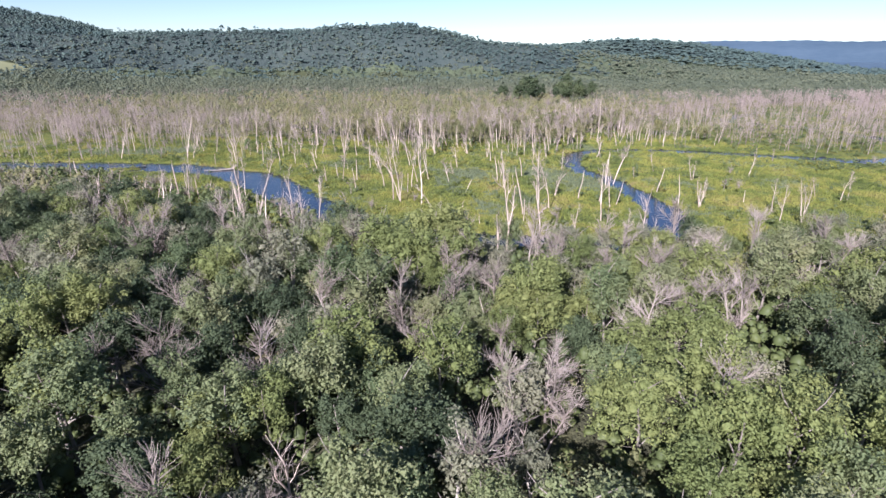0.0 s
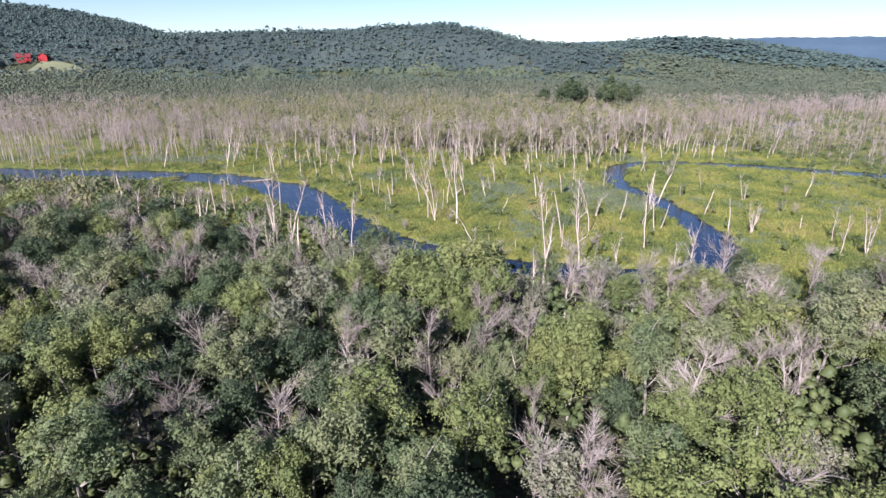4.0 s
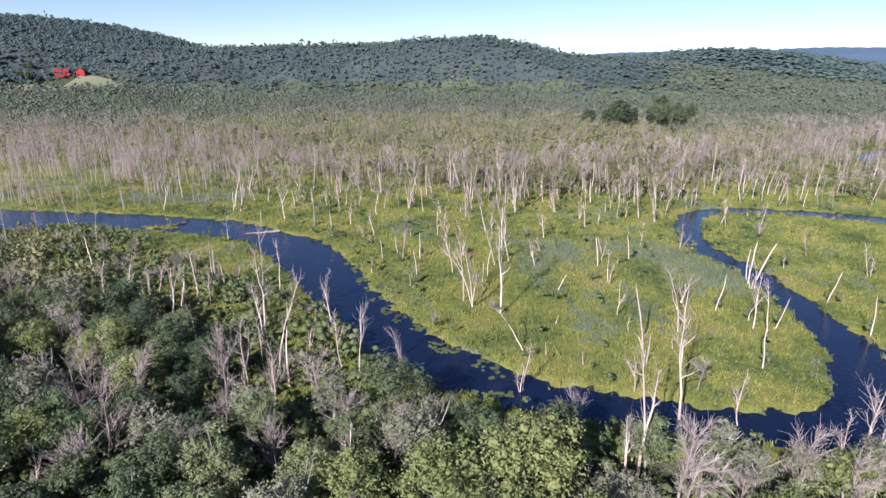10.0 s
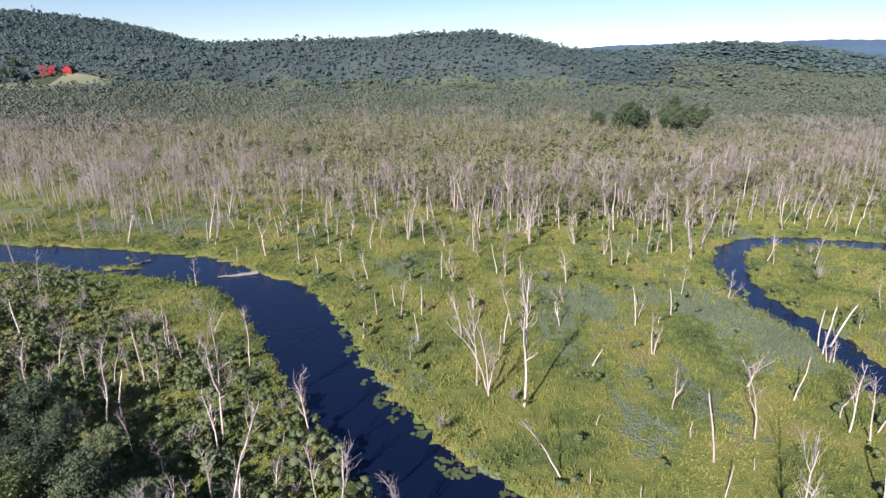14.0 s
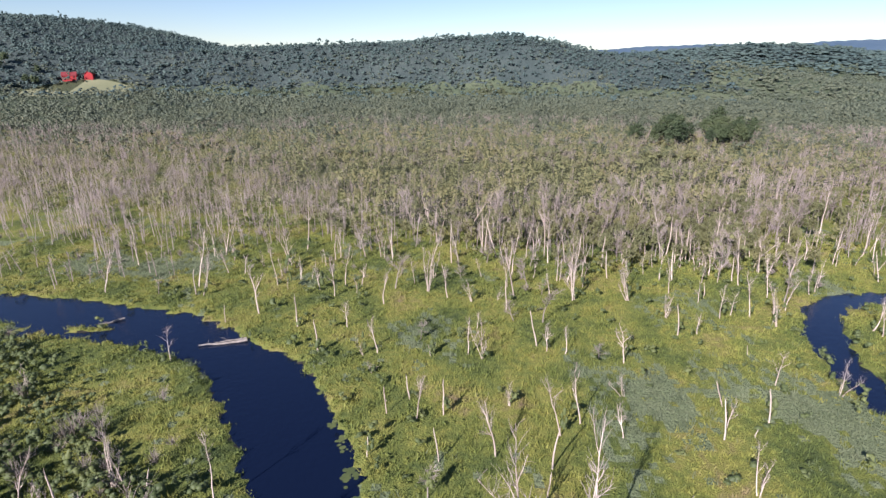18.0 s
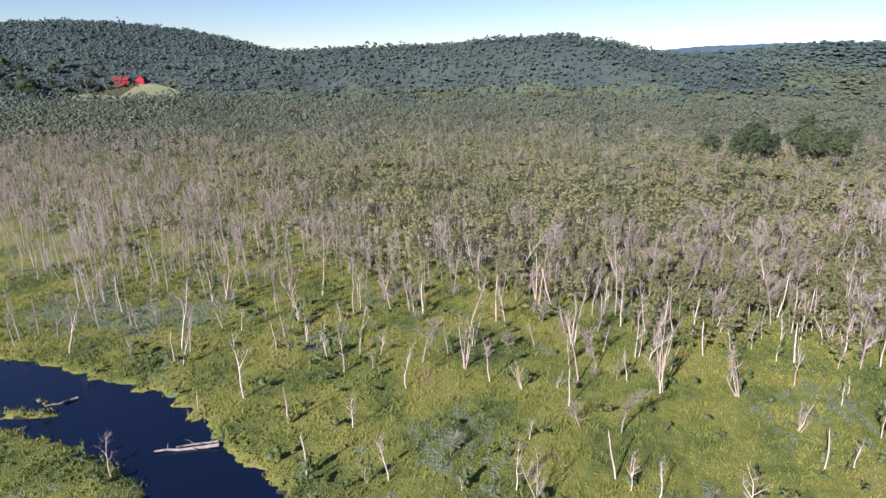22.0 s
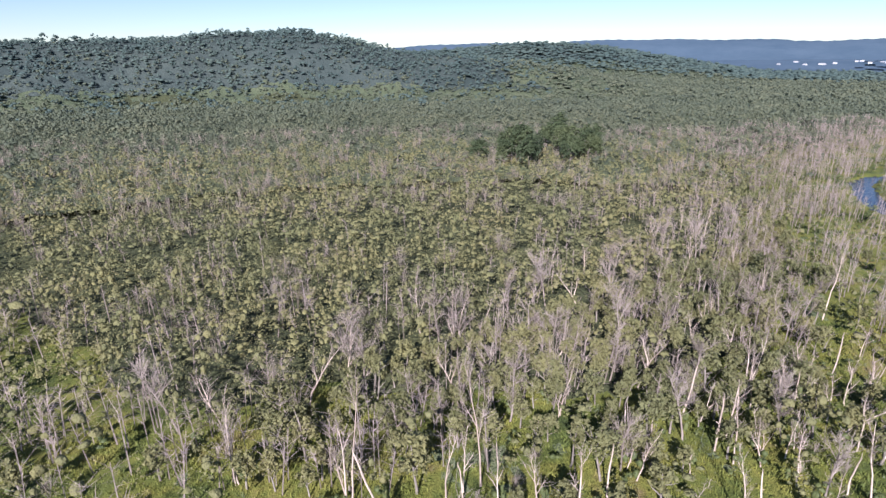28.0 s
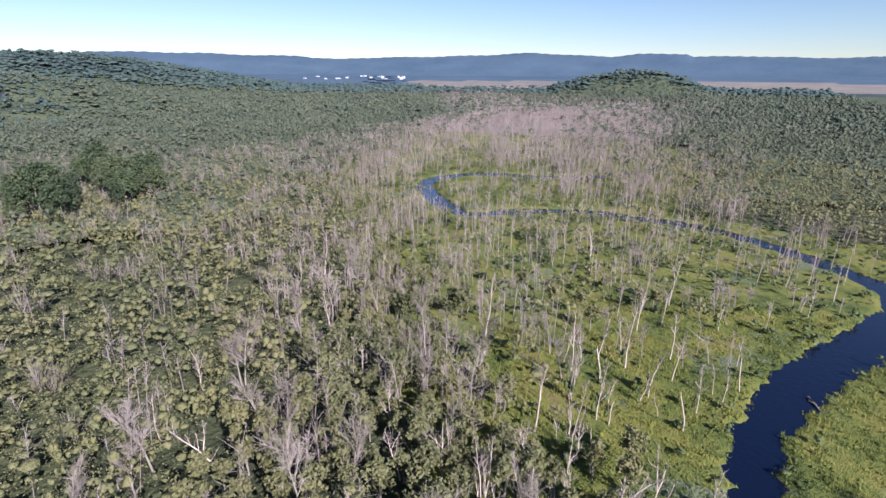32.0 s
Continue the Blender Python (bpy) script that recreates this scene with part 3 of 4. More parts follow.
            tube(fine, tw, np.linspace(0.026, 0.010, 3), 3)
        if fine.n:
            tagged(part("twig_spray", fine.mesh("twig_spray", TWIG), trunk, "thin bare twigs"), kind="stuff")
    root["tall"] = float(tall)
    return root


DEAD_LABEL = {"snag": "broken-off bleached dead trunk standing in the marsh", "pole": "tall bare grey dead tree with short upswept limbs",
              "cluster": "clump of bare whitish dead stems on one stump", "forked": "forked bleached dead tree with crooked limbs",
              "bushy": "leafless grey tree with a fine twiggy crown among green trees"}
dead_kinds = {}
for kind, many in (("snag", 5), ("pole", 7), ("cluster", 6), ("forked", 6), ("bushy", 6)):
    dead_kinds[kind] = [tagged(dead_tree(kind), DEAD_LABEL[kind], "dead tree", "dead trees of the marsh" if kind != "bushy" else "leafless trees of the woods") for _ in range(many)]


def green_tree(name, tall, wide, leaves, size, leaf_mat, label, group, bark=BARK, boughs=5, full=0.44):
    root = new(name)
    part("trunk", trunk_mesh("trunk", tall, 0.13 + 0.004 * tall, bark, boughs), root)
    part("crown", crown_mesh("crown", tall, wide, leaves, size, leaf_mat, lobes=int(rng.integers(44, 62)), full=full), root, "green leafy crown")
    return tagged(root, label, "tree", group)


used = set()


def place(kinds, x, y, scale, z=None, tilt=3.0, tall=None, lean=0.0):
    """Sets one tree of the kinds down at x, y: the first use of a kind is the built one itself."""
    src = kinds[int(rng.integers(len(kinds)))]
    up = scale
    if tall:
        up = tall / src["tall"]
        scale = min(1.05, max(0.45, 0.3 + 0.6 * up))
    spin = pose(0, 0, 0, 0, 0, rng.uniform(0, 360))
    m = Matrix.Translation((x, y, float(height(x, y)[0]) if z is None else z)) @ pose(0, 0, 0, rng.normal(0, tilt), rng.normal(0, tilt) + math.degrees(math.atan2(lean, tall or 9)), 0) @ spin
    m = m @ Matrix.Diagonal((scale * rng.uniform(0.9, 1.1), scale * rng.uniform(0.9, 1.1), up, 1))
    if src.name not in used:
        used.add(src.name)
        src.matrix_basis = m
        return src
    keep, src.scale = src.scale.copy(), (1, 1, 1)
    ob = copy_thing(src, m)
    src.scale = keep
    return ob


def scatter(x0, x1, y0, y1, gap, jitter=0.55):
    """Points on a shaken grid."""
    a, b = np.meshgrid(np.arange(x0, x1, gap), np.arange(y0, y1, gap * 0.87))
    a = a + (np.arange(a.shape[0]) % 2 * gap / 2)[:, None]
    a, b = a.ravel(), b.ravel()
    return a + rng.uniform(-jitter, jitter, len(a)) * gap, b + rng.uniform(-jitter, jitter, len(b)) * gap


# ---- the near woods ----
near_kinds = [green_tree("tree", rng.uniform(8.0, 11.0), rng.uniform(5.0, 7.2), 4400, 0.20, LEAF, "broad-leaved green tree in dense swamp woods", "trees of the near woods") for _ in range(7)]
yellow_kinds = [green_tree("tree", rng.uniform(7.5, 10.0), rng.uniform(5.4, 7.6), 4600, 0.19, LEAF_YELLOW, "broad yellow-green tree in dense swamp woods", "trees of the near woods") for _ in range(4)]
dark_kinds = [green_tree("tree", rng.uniform(8.0, 11.0), rng.uniform(5.0, 7.0), 4300, 0.20, LEAF_DARK, "dark green broad-leaved tree in dense swamp woods", "trees of the near woods") for _ in range(4)]
grey_kinds = [green_tree("tree", rng.uniform(8.0, 11.0), rng.uniform(4.6, 6.4), 2000, 0.20, LEAF_GREY, "thin grey-green tree with pale boughs showing through", "trees of the near woods", BLEACHED, 12, 0.42) for _ in range(4)]
# x, y and size of the trees that stand out
BRIGHT = [(15.5, 59.0, 0.9), (20.5, 62.5, 1.15), (16.0, 66.0, 1.0), (22.0, 69.0, 1.1), (26.0, 75.5, 1.0), (19.5, 74.0, 0.9), (6.8, 102.6, 1.25), (0.2, 101.6, 1.25), (3.5, 97.0, 1.1)]
DARK = [(33.0, 65.5, 1.0), (35.5, 71.0, 1.1), (38.5, 77.0, 1.1), (36.5, 60.5, 1.0), (10.5, 108.0, 1.1), (4.0, 107.0, 1.1)]
STANDOUT = np.array([q[:2] for q in BRIGHT + DARK])


def lane(x, y):
    """True in the dark gap between the bright trees and the dark ones beside them."""
    t = np.clip((y - 52) / 24, 0, 1)
    return (np.abs(x - (25.5 + 7.0 * t)) < 1.7) & (y < 76)


px, py = scatter(-90, 100, 50, 172, 4.25)
ok = (wood(px, py) > 0.5) & (px > -16 - (py - 36) * 0.62) & (px < 12 + (py - 36) * 1.05) & (py < 128 - 0.25 * px) & (bank(px, py) > 2)
ok &= (np.hypot(px[:, None] - STANDOUT[:, 0], py[:, None] - STANDOUT[:, 1]).min(1) > 4.0) & ~lane(px, py)
near_wood = set(zip(np.round(px[ok], 3), np.round(py[ok], 3))) | set(map(tuple, STANDOUT))
for rows, kinds in ((BRIGHT, yellow_kinds), (DARK, dark_kinds)):
    for x, y, size in rows:
        place(kinds, x, y, size)
place(dead_kinds["bushy"], 21.0, 66.5, 1.05)
for x, y in zip(px[ok], py[ok]):
    kind = rng.uniform()
    if kind < 0.19:
        place(dead_kinds["bushy"], x, y, rng.uniform(0.75, 1.15))
    elif kind < 0.235:
        place(dead_kinds["forked"], x, y, rng.uniform(0.65, 0.9))
    else:
        light = 0.12 + 0.45 * float(step01(0, 40, x)) + 0.28 * float(waves(np.array([x]), np.array([y]), 16, 77)[0])
        pick = yellow_kinds if rng.uniform() < light else dark_kinds if rng.uniform() < 0.52 - 0.40 * float(step01(-25, 20, x)) else grey_kinds if rng.uniform() < 0.33 else near_kinds
        low_bank = x > 11 and y > 90
        if low_bank and rng.uniform() < 0.6:
            pick = grey_kinds
        place(pick, x, y, float(rng.uniform(0.52, 0.84) if low_bank else rng.uniform(0.70, 1.12)))

# ---- dead trees of the marsh ----
# x, y, height and sideways lean of those that stand out, in metres
FORKED = [(17.2, 109.0, 13.8, -1.9), (37.0, 109.0, 7.2, -1.7), (38.4, 109.9, 10.5, 0.1), (40.7, 110.4, 5.3, -0.1), (31.8, 117.6, 7.1, -0.4), (25.6, 118.8, 15.8, -1.3), (22.1, 123.9, 4.8, -0.8), (-31.7, 134.7, 3.3, 0.9), (-47.9, 136.3, 4.2, 0.4), (-15.9, 137.9, 9.1, 0.2), (-25.4, 138.5, 15.0, 0.6), (-40.1, 140.9, 8.6, 1.4), (26.5, 144.5, 5.2, -0.6), (8.8, 145.0, 16.5, -0.3), (-53.6, 147.8, 7.7, 0.6), (1.5, 162.4, 8.1, -1.4), (17.3, 166.8, 4.6, -0.3), (22.0, 184.4, 6.6, -0.8), (-15.6, 185.8, 6.1, -0.4), (10.9, 187.7, 4.8, 0.5), (-21.9, 194.8, 5.1, -0.1), (-39.0, 199.0, 7.8, 0.8), (-17.2, 204.1, 5.9, -0.3), (-5.1, 207.0, 7.5, -0.7)]
FORKED_MID = [(-30.9, 210.7, 4.9, -0.2), (65.8, 211.4, 5.3, -0.1), (29.8, 211.5, 6.2, -0.5), (-22.5, 213.1, 4.9, 0.2), (-49.2, 219.3, 4.4, 0.5), (25.2, 223.9, 9.6, -1.0), (48.1, 233.5, 5.5, 0.2), (62.6, 243.2, 3.6, -0.6)]
POLES = [(11.2, 101.0, 5.1, -0.4), (-25.4, 123.9, 6.2, 0.3), (-10.4, 126.3, 10.5, 0.3), (-20.0, 126.4, 13.4, 1.2), (-22.5, 128.4, 7.5, 0.6), (-17.0, 128.7, 7.4, 0.1), (-28.7, 131.4, 4.2, 0.1), (10.6, 132.9, 7.9, -4.0), (46.1, 138.3, 8.4, -0.6), (33.6, 138.9, 10.2, -1.0), (44.9, 140.0, 8.8, -1.1), (-47.4, 143.1, 6.4, 0.0), (-37.1, 148.4, 6.6, 0.5), (3.2, 149.6, 13.3, -1.5), (-51.4, 150.7, 7.3, 1.3), (-27.7, 154.2, 9.0, 0.7), (9.9, 166.7, 8.0, -0.5), (12.8, 169.2, 8.8, -0.7), (-8.0, 169.3, 6.7, 0.2), (49.0, 200.7, 8.6, -0.6), (-52.8, 206.8, 6.7, 0.3), (-27.2, 207.6, 8.8, 0.1), (-73.2, 207.9, 10.0, 0.9), (7.8, 208.9, 11.2, -1.1)]
POLES_MID = [(56.6, 209.7, 9.2, -0.5), (-53.9, 210.6, 8.0, 0.7), (-55.9, 211.5, 12.2, 0.8), (67.4, 212.6, 6.0, -0.9), (-26.2, 213.1, 8.9, 0.2), (69.2, 214.8, 6.3, -0.1), (94.9, 215.6, 5.2, -0.2), (54.0, 215.8, 10.1, -1.4), (88.9, 217.4, 8.0, -0.1), (38.7, 217.9, 8.2, -1.0), (96.1, 221.2, 7.6, -0.2), (102.9, 222.2, 8.0, -0.2), (-75.3, 223.5, 9.8, 0.0), (89.9, 223.8, 6.9, -0.3), (52.4, 224.6, 5.9, -0.1), (126.2, 224.8, 10.5, -0.2), (115.2, 225.0, 8.6, -0.4), (-9.2, 225.3, 11.6, 1.5), (-3.2, 225.5, 8.4, -0.9), (20.9, 225.8, 9.8, -1.2), (58.7, 226.5, 6.9, -0.3), (17.1, 227.9, 8.7, -0.3), (96.8, 228.2, 10.2, -0.1), (111.5, 228.7, 9.9, -0.2)]
POLES_FAR = [(81.1, 229.2, 8.9, -0.0), (16.9, 232.3, 14.4, 0.2), (97.9, 232.7, 8.4, -0.2), (-40.1, 235.3, 12.6, 1.1), (92.0, 235.6, 10.1, -0.6), (139.2, 243.7, 10.8, -0.6), (59.1, 246.6, 8.1, -0.9), (90.1, 249.6, 14.2, -0.8), (83.0, 256.6, 10.1, -0.1)]
SNAGS = [(-30.9, 128.0, 5.1, 0.5), (17.8, 129.7, 1.6, -0.4), (25.9, 130.1, 4.1, -0.4), (13.4, 132.0, 1.8, 0.1), (30.8, 133.9, 1.7, -0.1), (27.3, 135.2, 8.5, -0.8), (26.6, 139.2, 1.9, -0.3), (-23.0, 141.1, 3.4, 0.6), (16.6, 141.4, 1.6, 0.0), (19.4, 154.2, 2.9, 0.7), (-35.1, 155.0, 3.8, 0.4), (-37.2, 155.0, 4.9, -0.2), (53.5, 157.5, 7.4, -0.3), (56.5, 160.3, 7.7, 1.8), (54.7, 160.3, 5.2, -0.3), (-4.8, 161.7, 4.4, 0.1), (29.6, 166.7, 5.6, 0.0), (33.4, 167.1, 1.2, -0.1), (36.6, 170.1, 4.7, -0.1), (-4.6, 170.4, 4.8, -1.1), (-12.0, 170.5, 3.7, -0.3), (32.2, 173.3, 3.4, -0.5), (-9.2, 173.6, 3.4, -0.5), (-7.2, 185.4, 1.9, 0.0)]
SNAGS_MID = [(-24.9, 185.6, 5.3, 0.4), (42.3, 187.5, 1.8, -0.1), (9.8, 189.2, 6.2, -0.2), (33.7, 193.6, 5.7, -0.6), (-43.8, 195.8, 3.0, 0.5), (-54.6, 207.5, 5.2, -0.2), (44.3, 209.2, 2.8, 0.0), (118.4, 215.6, 4.4, -0.2), (28.2, 218.7, 5.4, -0.3), (-40.5, 220.6, 2.3, 0.2), (33.0, 221.0, 3.1, -0.2), (68.7, 223.1, 4.1, -0.1), (28.6, 225.6, 6.6, -0.4), (39.9, 226.1, 3.2, -0.3), (80.7, 227.5, 3.8, 0.1)]
CLUSTERS = [(9.0, 124.0, 6.9, -0.6), (-5.0, 125.6, 7.2, -0.6), (-33.5, 128.9, 5.2, 0.5), (4.8, 147.4, 11.1, -1.3), (29.2, 157.3, 5.8, 0.1), (4.2, 172.6, 3.6, -0.5), (19.7, 175.5, 4.0, -0.7), (49.4, 176.4, 5.5, -0.1), (-15.7, 180.1, 1.8, 0.1), (1.0, 184.3, 7.3, -0.0), (-17.8, 185.2, 2.7, -0.5), (51.8, 197.3, 5.1, -0.6), (52.1, 198.9, 8.1, -1.5), (-0.5, 205.9, 4.6, -0.7), (18.8, 206.9, 13.9, -1.5), (29.3, 207.4, 6.9, -1.4), (19.6, 209.9, 7.3, -1.4), (-9.1, 210.6, 9.7, -0.2), (-8.4, 217.6, 5.8, -0.5), (7.7, 219.4, 12.3, -1.0), (-40.8, 224.4, 10.8, -0.8), (-58.4, 231.2, 11.2, 0.8), (35.8, 232.1, 4.5, -0.1), (2.4, 234.2, 15.3, -0.8)]
CLUSTERS_MID = [(-8.5, 241.6, 11.0, -0.7)]
BUSHY = [(29.1, 100.4, 4.6, -1.9), (23.6, 103.1, 6.6, -1.2), (21.8, 107.7, 5.6, -0.4), (29.8, 123.9, 4.0, -0.9), (-9.1, 190.9, 2.5, 0.0), (6.8, 197.9, 4.1, -1.1), (-15.8, 211.9, 6.4, 0.3), (10.9, 213.0, 5.8, -1.2)]
standing = []
for kind, rows in (("forked", FORKED + FORKED_MID), ("pole", POLES + POLES_MID + POLES_FAR), ("snag", SNAGS + SNAGS_MID), ("cluster", CLUSTERS + CLUSTERS_MID), ("bushy", BUSHY)):
    for x, y, tall, lean in rows:
        place(dead_kinds[kind], x, y, 1.0, tilt=1.0, tall=tall, lean=lean)
        standing.append((x, y))
standing = np.array(standing)


def dead_density(x, y):
    """Dead trees a square metre."""
    inside = wood(x, y)
    marsh = inside < 0
    d = np.where(marsh, 0.009, 0.0)
    d = d + np.where(marsh & (inside > -45) & (y > 192), 0.10 * (1 + inside / 45) ** 1.3, 0)
    d = d + np.where(marsh & (x < -55) & (y > 212), 0.06, 0)
    d = d + np.where(marsh & (x < -28) & (inside > -22) & (y < 190), 0.020, 0)
    d = d + np.where(marsh & (x > 80) & (y > 212), 0.040, 0)
    d = d + np.where(marsh & (x > 135) & (y > 185), 0.060, 0)
    d = d + np.where((inside > 0) & (inside < 70) & (y > 200), 0.115 * (1 - inside / 70), 0)
    d = d + np.where((inside > 0) & (inside < 220) & (y > 200), 0.014, 0)
    d = d + np.where(inside > 0, np.where(x > 0, 0.075, 0.085) * belt(x, y), 0)
    return d * (bank(x, y) > 1.0) * (0.55 + 0.75 * np.clip(waves(x, y, 24, 31), -0.7, 1.2))


def in_things(x, y):
    """The stretch of marsh and wood edge where dead trees are things of their own."""
    return (x > -62) & (x < 100) & (y < 232 + 0.08 * np.clip(x, 0, 200)) & (y > 118)


px, py = rng.uniform(-80, 115, 40000), rng.uniform(112, 262, 40000)
keep = (rng.uniform(0, 1, 40000) < dead_density(px, py) * (195 * 150 / 40000)) & in_things(px, py)
keep &= np.hypot(px[:, None] - standing[None, :, 0], py[:, None] - standing[None, :, 1]).min(1) > 2.2
marsh_dead = list(zip(px[keep], py[keep]))
marsh_dead = sorted(marsh_dead, key=lambda q: q[1])[:230]
last_y = marsh_dead[-1][1]
for n, (x, y) in enumerate(marsh_dead):
    kind = rng.choice(["snag", "pole", "cluster", "forked", "bushy"], p=[0.20, 0.44, 0.13, 0.13, 0.10])
    edge = float(wood(x, y))
    place(dead_kinds[kind], x, y, 1.0, tilt=3.5, tall=float(rng.uniform(4.5, 9) if edge > -22 else rng.uniform(2.2, 6.5)))


# ---- far dead wood, one mass ----
def in_view(x, y, margin=0.0):
    """Land that lies ahead of the flight: between its first and its last heading."""
    a = np.degrees(np.arctan2(x, y - 60))
    b = np.degrees(np.arctan2(x - 14, y - 205))
    return ((a > -48) & (a < 45)) | ((b > 18) & (b < 106)) | ((b > -55) & (b <= 18) & (y > 205))


def dead_mass(px, py):
    """Many bare trees at once: a three-sided trunk each and slivers of branches."""
    n, br = len(px), 30
    tall = rng.uniform(4.5, 9.0, n) * np.where(wood(px, py) > -40, 1.0, 0.75)
    base = np.stack([px, py, terrain(px, py) - 0.2], -1)
    top = base + np.stack([rng.normal(0, 0.6, n), rng.normal(0, 0.6, n), tall], -1)
    far = np.clip(np.hypot(px - CX, py - CY) / 280, 1, 4)
    rad = rng.uniform(0.06, 0.115, n) * np.sqrt(far)
    ring = np.array([(1, 0, 0), (-0.5, 0.87, 0), (-0.5, -0.87, 0)])
    v = np.concatenate([base[:, None] + ring[None] * rad[:, None, None], top[:, None] + ring[None] * rad[:, None, None] * 0.3], 1)
    k = np.arange(3)
    q = np.stack([k, (k + 1) % 3, (k + 1) % 3 + 3, k + 3], -1)
    quads = (q[None] + 6 * np.arange(n)[:, None, None]).reshape(-1, 4)
    f = rng.uniform(0.35, 1.0, (n, br, 1)) ** 0.8
    at = base[:, None] + (top - base)[:, None] * f
    d = np.stack([rng.normal(0, 0.8, (n, br)), rng.normal(0, 0.8, (n, br)), rng.uniform(0.3, 1.1, (n, br))], -1) * rng.uniform(0.6, 2.0, (n, br, 1))
    a = rng.uniform(0, 6.28, (n, br))
    w = np.stack([np.cos(a), np.sin(a), 0 * a], -1) * 0.036 * far[:, None, None]
    t = np.stack([at - w, at + w, at + d], 2)
    tris = np.arange(n * br * 3).reshape(-1, 3) + 6 * n
    return np.vstack([v.reshape(-1, 3), t.reshape(-1, 3)]), [tris, quads]


px, py = rng.uniform(-330, 640, 160000), rng.uniform(170, 460, 160000)
keep = rng.uniform(0, 1, 160000) < dead_density(px, py) * (970 * 290 / 160000)
keep &= ~(in_things(px, py) & (py < last_y)) & (in_view(px, py) | (np.hypot(px, py - 180) < 150))
fx, fy = px[keep], py[keep]
px, py = rng.uniform(640, 1500, 30000), rng.uniform(80, 950, 30000)
keep = rng.uniform(0, 1, 30000) < 0.014 * belt(px, py) * (860 * 870 / 30000)
fx, fy = np.concatenate([fx, px[keep]]), np.concatenate([fy, py[keep]])
tagged(new("dead_trees_far", mesh_of("dead_trees_far", *dead_mass(fx, fy), DEAD_STUFF)), "grey belt of countless bare dead trees", "dead trees", kind="stuff")

# ---- the north woods ----
def thinned(x, y):
    """Keeps all of the deep woods and ever fewer trees towards the open marsh."""
    w = wood(x, y)
    fade = np.clip((w + np.where(x > -45, 17, 12)) / np.where(x > -45, 27, 32), 0, 1)
    fade = np.maximum(fade, np.where((x > 105) & (y > 215), 0.16, 0)) * np.where(y > 200, 1 - np.where(x > 0, 0.62, 0.42) * belt(x, y), 1)
    return np.where(y < 200, w > 0.5, rng.uniform(0, 1, len(x)) < fade) & (bank(x, y) > 2) & ~clearing(x, y)


north_kinds = [green_tree("slender_tree", rng.uniform(5.5, 8.5), rng.uniform(2.6, 4.0), 520, 0.40, LEAF_NORTH, "slender green swamp tree in the crowded woods", "trees of the north woods") for _ in range(9)]
px, py = scatter(-45, 125, 222, 330, 3.7)
ok = thinned(px, py) & (py < 252 + 0.30 * np.clip(px, -10, 200))
near = np.argsort(py[ok] - 0.25 * px[ok])[:300]
for x, y in zip(px[ok][near], py[ok][near]):
    place(north_kinds, x, y, float(rng.uniform(0.65, 1.15)))
north_wood = np.stack([px[ok][near], py[ok][near]], 1)
wx, wy = scatter(-25, 105, 226, 300, 9.0)
for x, y in zip(wx, wy):
    if wood(x, y)[()] > 2 and y < 262 + 0.35 * max(x, -10):
        place(dead_kinds[str(rng.choice(["bushy", "forked", "cluster"], p=[0.5, 0.35, 0.15]))], x, y, 1.0, tilt=4.0, tall=float(rng.uniform(6.5, 10.5)))
near_pts = np.vstack([np.array(list(near_wood)), north_wood])

ICO = np.array([(0, 0, 1)] + [(0.894 * math.cos(k * 1.2566), 0.894 * math.sin(k * 1.2566), 0.447) for k in range(5)]
               + [(0.894 * math.cos(k * 1.2566 + 0.628), 0.894 * math.sin(k * 1.2566 + 0.628), -0.447) for k in range(5)])
ICO_F = np.array([(0, k + 1, (k + 1) % 5 + 1) for k in range(5)] + [(k + 1, k + 6, (k + 1) % 5 + 1) for k in range(5)] + [(k + 6, (k + 1) % 5 + 6, (k + 1) % 5 + 1) for k in range(5)])


def canopy(x, y, z, tall, wide, leaves, size, body=1.0, relief=0.38, lobes=4):
    """Many crowns at once: rough leafy clumps gathered into a crown each, with loose leaf sprays round them."""
    n = len(x)
    base = np.stack([x, y, z + tall * (0.98 - relief)], -1)
    half = np.stack([wide / 2, wide / 2, tall * relief], -1)
    lobe = rng.normal(0, 1, (n, lobes, 3))
    lobe *= (0.60, 0.60, 0.45) / np.linalg.norm(lobe, axis=2)[:, :, None]
    lobe[:, 0, :2] *= 0.4
    lobe[:, 0, 2] = 0.48
    a = rng.uniform(0, 6.28, (n, lobes))
    ca, sa = np.cos(a)[..., None], np.sin(a)[..., None]
    u = ICO[None, None] * np.ones((n, lobes, 1, 1))
    u = np.stack([u[..., 0] * ca - u[..., 1] * sa, u[..., 0] * sa + u[..., 1] * ca, u[..., 2]], -1)
    u = u * rng.uniform(0.62, 1.25, (n, lobes, 11, 1)) * (rng.uniform(0.26, 0.46, (n, lobes)) * body)[..., None, None]
    v = base[:, None, None] + (lobe[:, :, None] + u) * half[:, None, None]
    f = (ICO_F[None] + np.arange(n * lobes)[:, None, None] * 11).reshape(-1, 3)
    d = rng.normal(0, 1, (n, leaves, 3))
    d[:, :, 2] += 0.45
    d /= np.linalg.norm(d, axis=2)[:, :, None]
    pick = rng.integers(0, lobes, (n, leaves))
    c = (base[:, None] + (d * rng.uniform(0.24, 0.66, (n, leaves, 1)) + lobe[np.arange(n)[:, None], pick]) * half[:, None]).reshape(-1, 3)
    cv, cf = cards(c, size, d.reshape(-1, 3), lean=0.95, long=0.5)
    return np.vstack([v.reshape(-1, 3), cv]), [f, cf + 11 * n * lobes]


def r0(x, y):
    """How far a place lies from the middle of the near woods."""
    return np.hypot(x, y - 90)


